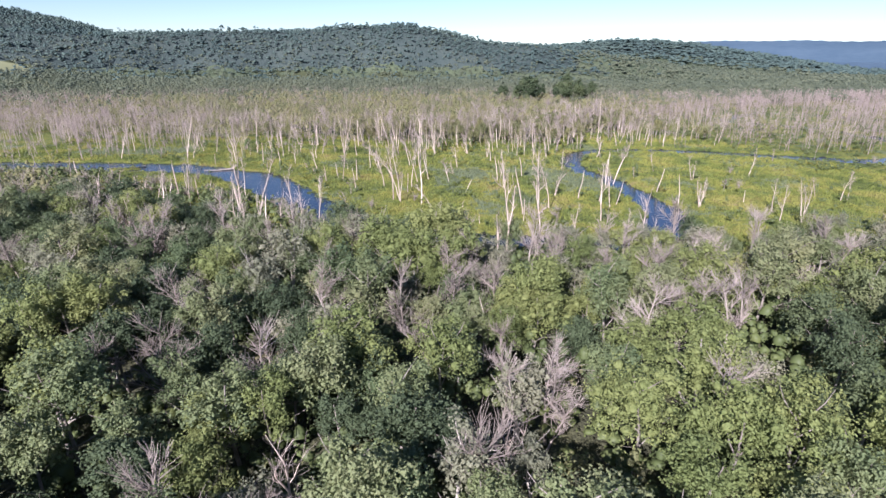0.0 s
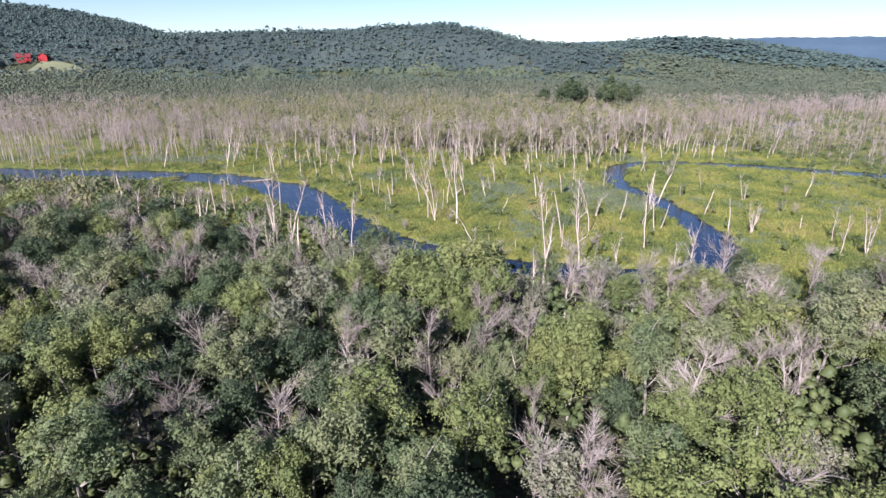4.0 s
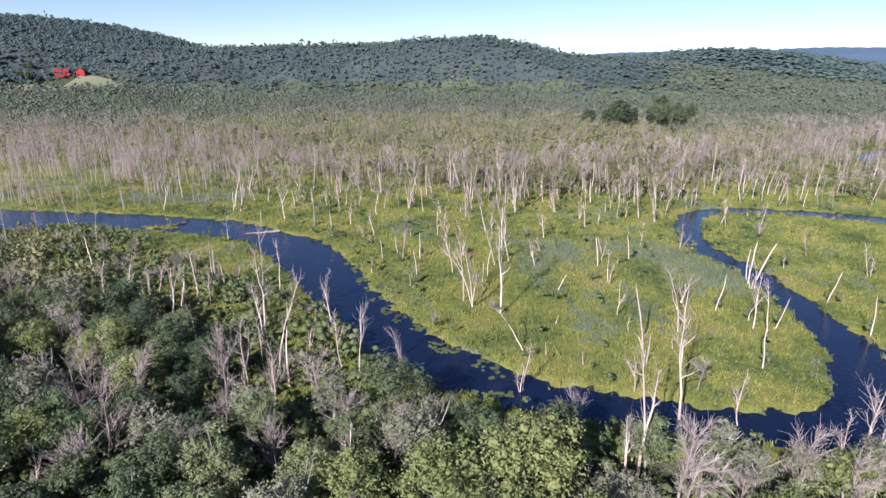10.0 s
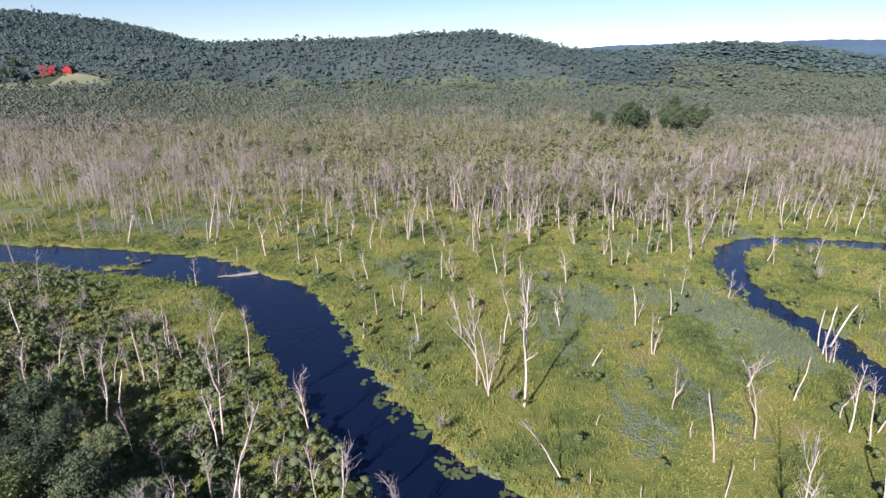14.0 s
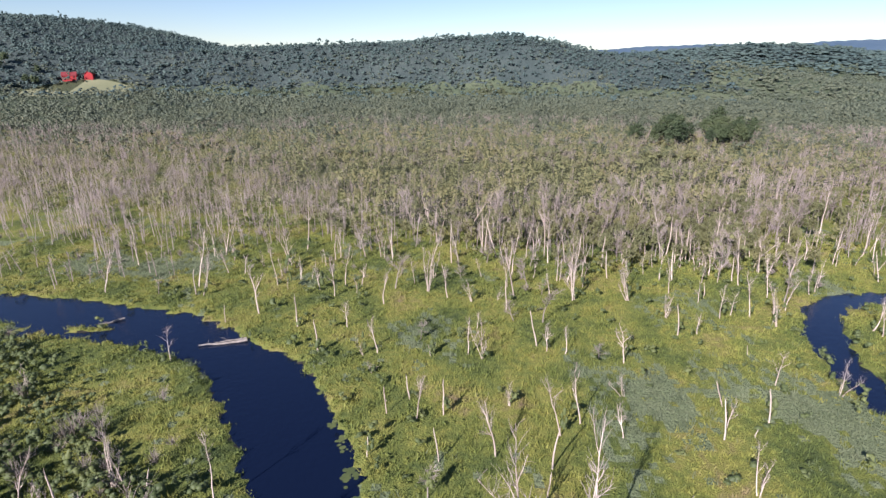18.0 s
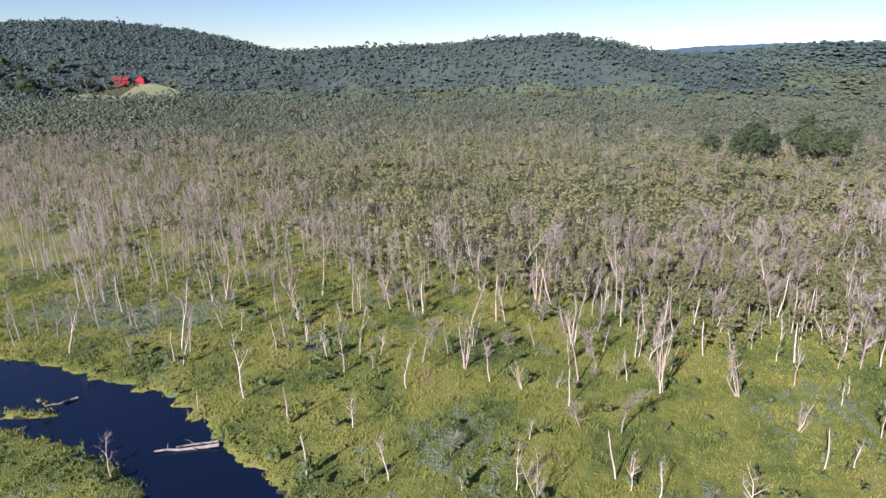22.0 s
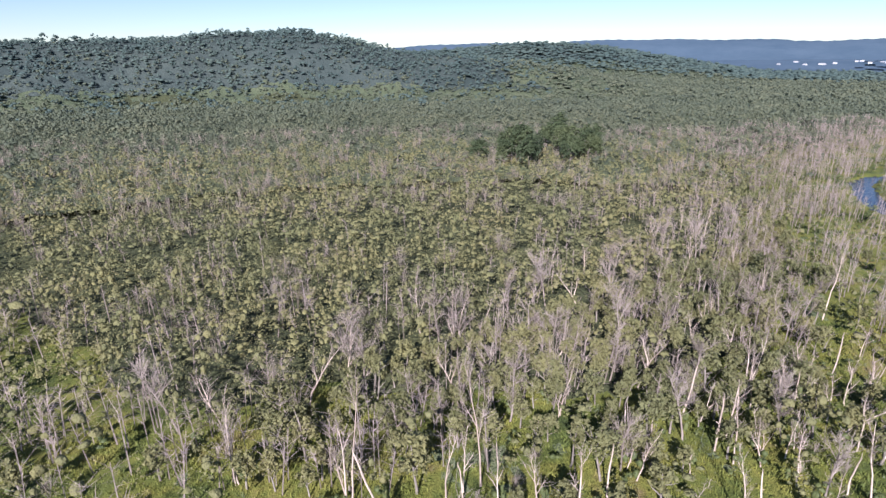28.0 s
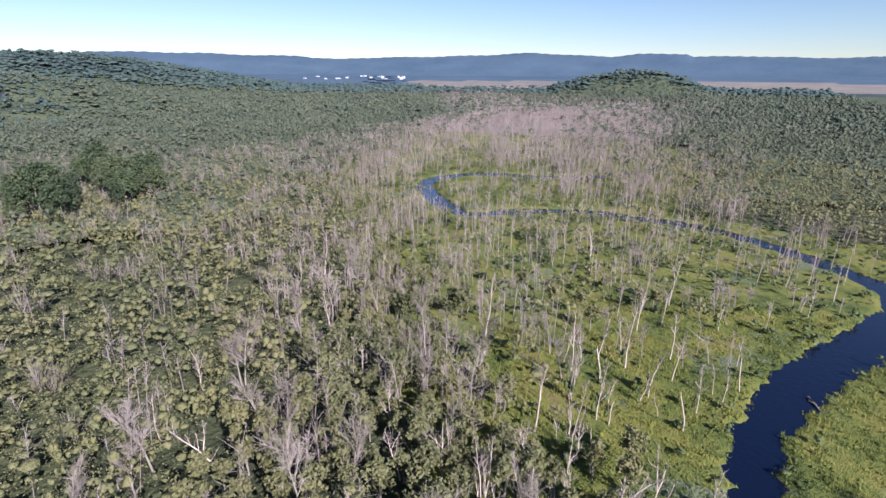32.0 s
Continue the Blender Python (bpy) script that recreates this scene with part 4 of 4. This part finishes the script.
def woods(name, label, gap, lo, hi, leaves, size, tall, wide, mat, west, east, south=-60, body=0.7, blend=25, relief=0.38, az_from=-180, az_to=180, lobes=4):
    px, py = scatter(west, east, south, 1750, gap)
    r, az = np.hypot(px - CX, py - CY), np.degrees(np.arctan2(px - CX, py - CY))
    mixed = r + np.where(r > 250, blend * waves(px, py, 70, 71) + rng.normal(0, 1, len(r)) * blend, 0)
    ok = (mixed >= lo) & (mixed < hi) & (in_view(px, py) | ((r < 150) & (py > 5))) & ((r < 1000) | (az < -19) | (az > 11)) & ((r < 1250) | (az > 5)) & (r < 1720)
    ok &= (az + rng.normal(0, 3, len(az)) >= az_from) & (az + rng.normal(0, 3, len(az)) < az_to)
    px, py = px[ok], py[ok]
    ok = thinned(px, py)
    px, py = px[ok], py[ok]
    if lo < 300:
        px, py = px[~lane(px, py)], py[~lane(px, py)]
        free = np.array([np.hypot(near_pts[:, 0] - a, near_pts[:, 1] - b).min() > (3.1 if b < 200 else 2.4) for a, b in zip(px, py)])
        px, py = px[free], py[free]
    n = len(px)
    high, broad = rng.uniform(*tall, n) * np.exp(rng.normal(0, 0.16, n) + 0.14 * waves(px, py, 24, 73)), rng.uniform(*wide, n) * np.exp(rng.normal(0, 0.28, n))
    high = np.where((py < 128 - 0.25 * px) & (r0(px, py) < 100), high * 0.68, high)
    v, f = canopy(px, py, terrain(px, py), high, broad, leaves, size, body, relief, lobes)
    return tagged(new(name, mesh_of(name, v, f, mat, smooth=True)), label, "woods", kind="stuff")


woods("woods_by_marsh", "dense crowded green swamp woods", 3.1, 0, 180, 92, 0.29, (3.6, 7.8), (3.7, 6.8), LEAF_NORTH, -190, 190, body=0.44, lobes=4)
woods("woods_behind_marsh", "dense green swamp woods behind the marsh", 3.7, 180, 320, 58, 0.35, (3.8, 7.4), (4.2, 7.6), LEAF_NORTH, -330, 330, body=0.44, relief=0.36, lobes=4)
woods("woods_plain", "flat green swamp woods stretching to the hills", 4.8, 320, 480, 30, 0.56, (4.6, 7.6), (4.8, 8.2), LEAF_PLAIN, -460, 540, 100, body=0.66, blend=45, relief=0.34, lobes=3)
woods("woods_hill_foot", "green woods on the far plain and the hill's foot", 5.6, 470, 660, 16, 0.85, (5.8, 8.4), (5.8, 9.0), LEAF_MID, -640, 720, 60, body=0.8, blend=40, relief=0.32, lobes=3)
woods("woods_hill", "wooded hillside with blue haze put into its dark green", 6.6, 650, 1150, 10, 1.1, (6.8, 9.6), (7, 10.5), LEAF_HILL, -950, 1150, 60, body=0.95, blend=45, relief=0.30, az_to=24, lobes=3)
woods("woods_wide_plain", "grey-green woods on the wide plain below the far ridge", 8.4, 650, 1150, 12, 1.25, (6.5, 9.5), (8, 12), LEAF_MID, 100, 1150, 60, body=0.95, blend=45, relief=0.30, az_from=24, lobes=3)
woods("woods_far", "far woods with blue haze put into their dark green", 13, 1150, 1800, 2, 2.4, (8, 12), (14, 21), LEAF_HILL, -1300, 1720, 60, body=1.5, relief=0.22, lobes=3)


# ---- added leaf sheets, coloured as shade, between the far crowns ----
def far_canopy(name, label, radii, turns, mat, ok_az):
    """Unbroken foliage, an added sheet in shade or haze colours a little below the crowns' tops, laid out in rings
    round the marsh.
    """
    az = np.radians(np.linspace(*turns))
    R, A = np.meshgrid(radii, az, indexing="ij")
    x, y = CX + R * np.sin(A), CY + R * np.cos(A)
    x, y = x + 3 * waves(x, y, 23, 101), y + 3 * waves(x, y, 19, 102)
    z = terrain(x, y) + np.interp(R, [230, 320, 480, 650, 760, 3000], [1.8, 2.2, 3.0, 3.6, 4.0, 5.5]) + 0.7 * waves(x, y, 17, 103) + 0.35 * waves(x, y, 6, 104)
    fringe = clearing(x, y) | clearing(x + 14, y) | clearing(x - 14, y) | clearing(x, y + 14) | clearing(x, y - 14) | (wood(x, y) < 38)
    z = np.where(fringe, terrain(x, y) - 1.5, z)
    cols = R.shape[1]
    i, j = np.meshgrid(np.arange(R.shape[0] - 1), np.arange(cols - 1), indexing="ij")
    q = np.stack([i * cols + j, (i + 1) * cols + j, (i + 1) * cols + j + 1, i * cols + j + 1], -1).reshape(-1, 4)
    cx, cy, ca = x[:-1, :-1].ravel(), y[:-1, :-1].ravel(), np.degrees(A[:-1, :-1]).ravel()
    keep = (wood(cx, cy) > 30) & (belt(cx, cy) < 0.25) & ~clearing(cx, cy) & in_view(cx, cy) & ok_az(ca + 2.5 * waves(cx, cy, 60, 105))
    return tagged(new(name, mesh_of(name, np.stack([x, y, z], -1).reshape(-1, 3), q[keep], mat, smooth=True)), label, "woods", kind="stuff")


far_canopy("leaf_canopy", "shade-coloured green leaf canopy between crowns of the swamp woods", np.arange(245, 476, 4.5), (-62, 122, 320), CANOPY, lambda a: a > -99)
far_canopy("leaf_canopy", "shade-coloured green leaf canopy between crowns before the hills", np.arange(470, 664, 5.5), (-62, 122, 420), CANOPY, lambda a: a > -99)
far_canopy("leaf_canopy", "leaf canopy on the hills with shade and haze put into its colour", np.arange(655, 1250, 7.0), (-60, 28, 220), CANOPY_HILL, lambda a: a < 24)
far_canopy("leaf_canopy", "shade-coloured leaf canopy between crowns on the wide plain", np.arange(655, 1250, 9.0), (18, 122, 240), CANOPY, lambda a: a >= 24)
far_canopy("leaf_canopy", "leaf canopy before the far ridge with shade and haze put into its colour", np.arange(1249, 1830, 30.0), (-60, 122, 220), CANOPY_HILL, lambda a: a > -99)
far_canopy("leaf_canopy", "far woods at the foot of the ridge, painted in haze blue", np.arange(1820, 3500, 60.0), (0, 60, 90), RIDGE, lambda a: a < 55)


# ---- bare grey brush among the woods and the dead trees ----
def brush(px, py, tall, many, thick=0.030):
    n = len(px)
    base = np.stack([px, py, terrain(px, py) + tall * 0.25], -1)[:, None]
    a, q = rng.uniform(0, 6.28, (n, many)), rng.uniform(0.1, 1.0, (n, many))
    out = np.stack([np.cos(a) * q * 0.58, np.sin(a) * q * 0.58, 0.74 - 0.38 * q * rng.uniform(0, 1, (n, many))], -1) * tall[:, None, None]
    root = base + out * rng.uniform(0.1, 0.6, (n, many, 1))
    tip = base + out * rng.uniform(0.85, 1.1, (n, many, 1)) + rng.normal(0, 0.32, (n, many, 3))
    w = np.stack([-np.sin(a), np.cos(a), 0 * a], -1) * thick
    return np.stack([root - w, root + w, tip], 2).reshape(-1, 3), np.arange(n * many * 3).reshape(-1, 3)


px, py = rng.uniform(-130, 160, 9000), rng.uniform(60, 300, 9000)
wd = wood(px, py)
like = np.where(py < 200, np.where(wd > 0, 0.0, np.where((px < -15) & (wd > -26), 0.34, 0.01)), np.where(wd > 0, 0.06, np.where(wd > -40, 0.08, 0.02)))
ok = (rng.uniform(0, 1, 9000) < like * (0.6 + 0.6 * np.clip(waves(px, py, 18, 81), -0.8, 1.0))) & (bank(px, py) > 1)
px, py = px[ok], py[ok]
tall = np.where(wood(px, py) > 0, rng.uniform(4.5, 9.0, len(px)), rng.uniform(1.5, 4.5, len(px)))
BRUSH = surface("bare_brush", [(0.0, (0.135, 0.110, 0.093)), (0.5, (0.208, 0.175, 0.149)), (1.0, (0.322, 0.275, 0.237))], 0.9, 0.08, 2.0, "island", spread=0.2)
tagged(new("bare_brush", mesh_of("bare_brush", *brush(px, py, tall, 70), BRUSH)), "bare grey-brown twiggy brush among green trees", "brush", kind="stuff")

px, py = rng.uniform(-330, 360, 42000), rng.uniform(210, 560, 42000)
wd, rr = wood(px, py), np.hypot(px - CX, py - CY)
ok = (wd > 8) & (np.hypot(px - 10, py - 215) > 120) & (rr < 400) & in_view(px, py) & ~clearing(px, py) & (rng.uniform(0, 1, 42000) < 0.055 + 0.10 * np.clip(waves(px, py, 26, 83) - 0.3, 0, 1) + 0.10 * np.exp(-np.clip(wd, 0, 400) / 35))
px, py = px[ok], py[ok]
tagged(new("bare_brush", mesh_of("bare_brush", *brush(px, py, rng.uniform(5.5, 8.5, len(px)), 34, 0.055), BRUSH)), "bare grey-brown crowns scattered over the green plain", "brush", kind="stuff")

# ---- the grove of tall dark trees ----
grove_kinds = [green_tree("tall_tree", rng.uniform(14, 19), rng.uniform(8, 12), 1700, 0.70, LEAF_GROVE, "tall dark green broad-crowned tree in a grove", "trees of the dark grove") for _ in range(4)]
for k in range(40):
    gx0, gy0, gr = ((134, 398, 14), (116, 394, 22), (122, 410, 30), (138, 432, 28), (108, 400, 26))[k % 5]
    a, q = rng.uniform(0, 6.28), math.sqrt(rng.uniform(0, 1))
    place(grove_kinds, gx0 + gr * q * math.cos(a), gy0 + 0.7 * gr * q * math.sin(a), float(rng.uniform(0.62, 1.12)), z=0.0)
fir_kinds = [green_tree("tall_tree", rng.uniform(13, 17), rng.uniform(7, 9), 1200, 0.80, LEAF_DARK, "tall dark tree beside the mown field", "dark trees by the farm") for _ in range(2)]
for k in range(22):
    x, y = rng.uniform(-520, -430), rng.uniform(610, 690)
    if not clearing(x, y):
        place(fir_kinds, x, y, float(rng.uniform(0.9, 1.2)), z=float(terrain(np.array([x]), np.array([y]))[0]))


# ---- houses far off ----
def house(name, x, y, wide, deep, wall_h, roof_h, turn, wall_mat, roof_mat, label):
    root = new(name)
    w, d = wide / 2, deep / 2
    v = [(-w, -d, -2), (w, -d, -2), (w, d, -2), (-w, d, -2), (-w, -d, wall_h), (w, -d, wall_h), (w, d, wall_h), (-w, d, wall_h), (-w, 0, wall_h + roof_h), (w, 0, wall_h + roof_h)]
    part("wall", mesh_of("wall", v, [np.array([(0, 1, 5, 4), (1, 2, 6, 5), (2, 3, 7, 6), (3, 0, 4, 7)]), np.array([(4, 7, 8), (5, 9, 6)])], wall_mat), root)
    o = 0.5
    v = [(-w - o, -d - o, wall_h - 0.3), (w + o, -d - o, wall_h - 0.3), (w + o, 0, wall_h + roof_h + 0.2), (-w - o, 0, wall_h + roof_h + 0.2), (w + o, d + o, wall_h - 0.3), (-w - o, d + o, wall_h - 0.3)]
    v += [(a, b, c + 0.25) for a, b, c in v]
    q = [(0, 1, 2, 3), (3, 2, 4, 5), (6, 7, 8, 9), (9, 8, 10, 11), (0, 1, 7, 6), (4, 5, 11, 10), (0, 3, 9, 6), (3, 5, 11, 9), (1, 2, 8, 7), (2, 4, 10, 8)]
    part("roof", mesh_of("roof", v, np.array(q), roof_mat), root)
    for k in range(max(2, int(wide / 4))):
        cx = -w + (k + 0.5) * wide / max(2, int(wide / 4))
        bv = [(cx + a * 0.6, -d - 0.04 + b * 0.08, wall_h * 0.55 + c * 0.8) for c in (-1, 1) for b in (0, 1) for a in (-1, 1)]
        part("window", mesh_of("window", bv, np.array([(0, 1, 5, 4), (1, 3, 7, 5), (3, 2, 6, 7), (2, 0, 4, 6), (4, 5, 7, 6), (0, 2, 3, 1)]), MUD), root)
    root.matrix_basis = pose(x, y, float(terrain(np.array([x]), np.array([y]))[0]), 0, 0, turn)
    return tagged(root, label, "house")


house("house", -413, 694, 13, 8, 4.0, 3.2, 25, RED_WALL, RED_ROOF, "red wooden farmhouse beside a mown field")
house("barn", -398, 704, 11, 8, 3.5, 3.0, 110, RED_WALL, RED_ROOF, "small red barn behind the farmhouse")
for k in range(18):
    a, r = radians(rng.uniform(48.0, 57.5)), rng.uniform(2500, 2700)
    house("village_house", CX + r * math.sin(a), CY + r * math.cos(a), rng.uniform(8, 15), rng.uniform(8, 11), rng.uniform(3.5, 6.5), 4.5, rng.uniform(-40, 40) - math.degrees(a), WHITE_WALL, GREY_ROOF,
          "white village house at the foot of the ridge")["group"] = "village houses"


# ---- fallen logs in the river ----
def fallen_log(a, b, rad, label):
    root = new("fallen_log")
    s = Soup()
    line = np.linspace(a, b, 6) + rng.normal(0, 0.07, (6, 3))
    tube(s, line, np.linspace(rad, rad * 0.5, 6), 7)
    part("trunk", s.mesh("trunk", BARK, smooth=True), root)
    for k in (1, 2, 3, 4):
        s = Soup()
        ang = rng.uniform(0, 6.28)
        tube(s, wander(line[k], (math.cos(ang), math.sin(ang), 0.4), rng.uniform(0.6, 1.6), 3, 0.2), np.linspace(rad * 0.35, 0.02, 4), 4)
        part("limb", s.mesh("limb", BARK, smooth=True), root)
    return tagged(root, label, "log")


fallen_log((-37.6, 189.6, 0.0), (-45.0, 187.6, -0.22), 0.24, "bleached fallen log lying from the bank into the river")
fallen_log((-38.0, 190.2, 0.05), (-43.0, 188.9, -0.2), 0.16, "bleached fallen log lying from the bank into the river")
fallen_log((101.0, 203.2, -0.18), (96.6, 201.6, -0.24), 0.2, "grey fallen log floating in the river pool")
fallen_log((-62.5, 197.0, -0.05), (-66.0, 194.6, -0.24), 0.18, "grey fallen log at the water's edge")

# ---- marsh grass ----
def blades(px, py, tuft, tall, wide):
    n = len(px) * tuft
    bx, by = np.repeat(px, tuft) + rng.normal(0, 0.3, n), np.repeat(py, tuft) + rng.normal(0, 0.3, n)
    bz = np.repeat(height(px, py), tuft)
    th = np.repeat(tall, tuft) * rng.uniform(0.5, 1.2, n)
    a = rng.uniform(0, 6.28, n)
    wd = rng.uniform(0.6, 1.3, n) * wide
    lean = rng.normal(0, 0.25, (n, 2)) * th[:, None] * 1.6
    v = np.stack([np.stack([bx - np.cos(a) * wd, by - np.sin(a) * wd, bz - 0.05], -1), np.stack([bx + np.cos(a) * wd, by + np.sin(a) * wd, bz - 0.05], -1),
                  np.stack([bx + lean[:, 0], by + lean[:, 1], bz + th], -1)], 1).reshape(-1, 3)
    return v, np.arange(3 * n).reshape(-1, 3)


px, py = rng.uniform(-115, 135, 120000), rng.uniform(106, 258, 120000)
ok = (bank(px, py) > 0.15) & (wood(px, py) < 10) & (np.hypot(px, py - 60) < 215)
px, py = px[ok], py[ok]
blue = sedge(px, py)
tall = np.clip(0.46 + 0.26 * waves(px, py, 7, 41), 0.14, 0.95)
tagged(new("marsh_grass", mesh_of("marsh_grass", *blades(px[~blue], py[~blue], 3, tall[~blue], 0.075), GRASS)), "yellow-green grass tufts over the marsh", "grass", kind="stuff")
tagged(new("marsh_sedge", mesh_of("marsh_sedge", *blades(px[blue], py[blue], 3, tall[blue] + 0.25, 0.05), SEDGE)), "grey-green sedge beds in the marsh", "grass", kind="stuff")

# ---- low leafy plants and shrubs of the marsh ----
def plants(name, label, many, x0, x1, y0, y1, high, wide, leaves, size, mat, likely):
    px, py = rng.uniform(x0, x1, many), rng.uniform(y0, y1, many)
    bk, wd = bank(px, py), wood(px, py)
    ok = (bk > 0.35) & ((wd < 16) | (py < 116)) & (rng.uniform(0, 1, many) < likely(px, py, bk, wd))
    px, py = px[ok], py[ok]
    n = len(px)
    v, f = canopy(px, py, height(px, py) - 0.12, rng.uniform(*high, n), rng.uniform(*wide, n), leaves, size, lobes=2)
    tagged(new(name, mesh_of(name, v, f, mat, smooth=True)), label, "plants", kind="stuff")


HERB = surface("marsh_leaves", MARSH_STOPS, 0.6, 0.09, 0.75, "island", bump=0.6, bump_scale=6.0, translucent=0.2, spread=0.10)
plants("marsh_plants", "low yellow-green leafy plants covering the marsh", 26000, -100, 120, 108, 235, (0.22, 0.50), (0.5, 1.3), 9, 0.13, HERB,
       lambda x, y, b, w: np.where(sedge(x, y), 0.0, 0.24) + 0.6 * np.exp(-((b - 1.5) / 3.0) ** 2) + 0.22 * waves(x, y, 11, 62))
plants("marsh_shrubs", "low leafy green shrubs on the marsh and the banks", 20000, -115, 135, 106, 262, (0.7, 2.6), (1.1, 2.8), 26, 0.30, SHRUB,
       lambda x, y, b, w: 0.016 + 0.07 * np.exp(-((b - 1.0) / 1.5) ** 2) + 0.25 * np.clip(waves(x, y, 12, 61) - 0.6, 0, 1) + np.where((x < -15) & (w > -24) & (y < 190), 0.30, 0) + np.where((w > -48) & (y > 190), 0.05 * (1 + np.clip(w, -48, 0) / 60), 0))
plants("bank_thicket", "dark green bushes and brambles between the woods and the river", 9000, -115, 5, 108, 200, (1.0, 3.4), (1.4, 3.4), 30, 0.34, SHRUB,
       lambda x, y, b, w: np.where((x < -8) & (w > -22) & (y < 188), 0.34 + 0.22 * waves(x, y, 10, 64), 0))
plants("marsh_thicket", "green thicket under the dead trees of the eastern marsh", 9000, 120, 330, 165, 360, (0.6, 2.4), (1.2, 3.2), 16, 0.5, SHRUB,
       lambda x, y, b, w: 0.42 + 0.3 * waves(x, y, 20, 63))

plants("woodland_brush", "low green undergrowth between the near trees", 9000, -60, 70, 50, 116, (1.4, 4.4), (1.8, 3.8), 26, 0.30, SHRUB,
       lambda x, y, b, w: np.where(w > 1, 0.40, 0))
sprout = np.vstack([standing[(standing[:, 1] > 165)], np.array(marsh_dead)])
sprout = sprout[rng.uniform(0, 1, len(sprout)) < 0.6] + rng.normal(0, 0.5, (1, 2))
cv, cf = canopy(sprout[:, 0], sprout[:, 1], height(sprout[:, 0], sprout[:, 1]) - 0.1, rng.uniform(1.4, 4.6, len(sprout)), rng.uniform(0.9, 2.2, len(sprout)), 26, 0.26, relief=0.46, lobes=5)
tagged(new("climbing_leaves", mesh_of("climbing_leaves", cv, cf, SHRUB, smooth=True)), "green sprouts and creepers round the feet of dead trees", "plants", kind="stuff")

# ---- floating leaves along the river's edge ----
px, py = rng.uniform(-30, 8, 9000), rng.uniform(122, 182, 9000)
bk = bank(px, py)
ok = (bk < -0.1) & (bk > -2.4) & (waves(px, py, 7, 91) > 0.1) & (px > -25 + (182 - py) * 0.42)
px, py = px[ok], py[ok]
n = len(px)
a = np.arange(6) * np.pi / 3
rad = rng.uniform(0.18, 0.42, n)
v = np.stack([px[:, None] + rad[:, None] * np.cos(a), py[:, None] + rad[:, None] * np.sin(a), np.full((n, 6), -0.285) + rng.uniform(0, 0.02, (n, 1))], -1).reshape(-1, 3)
f = np.concatenate([np.stack([6 * np.arange(n), 6 * np.arange(n) + k, 6 * np.arange(n) + k + 1], -1) for k in (1, 2, 3, 4)])
tagged(new("floating_leaves", mesh_of("floating_leaves", v, f, SHRUB)), "green floating leaves at the river's edge", "water plants", kind="stuff")
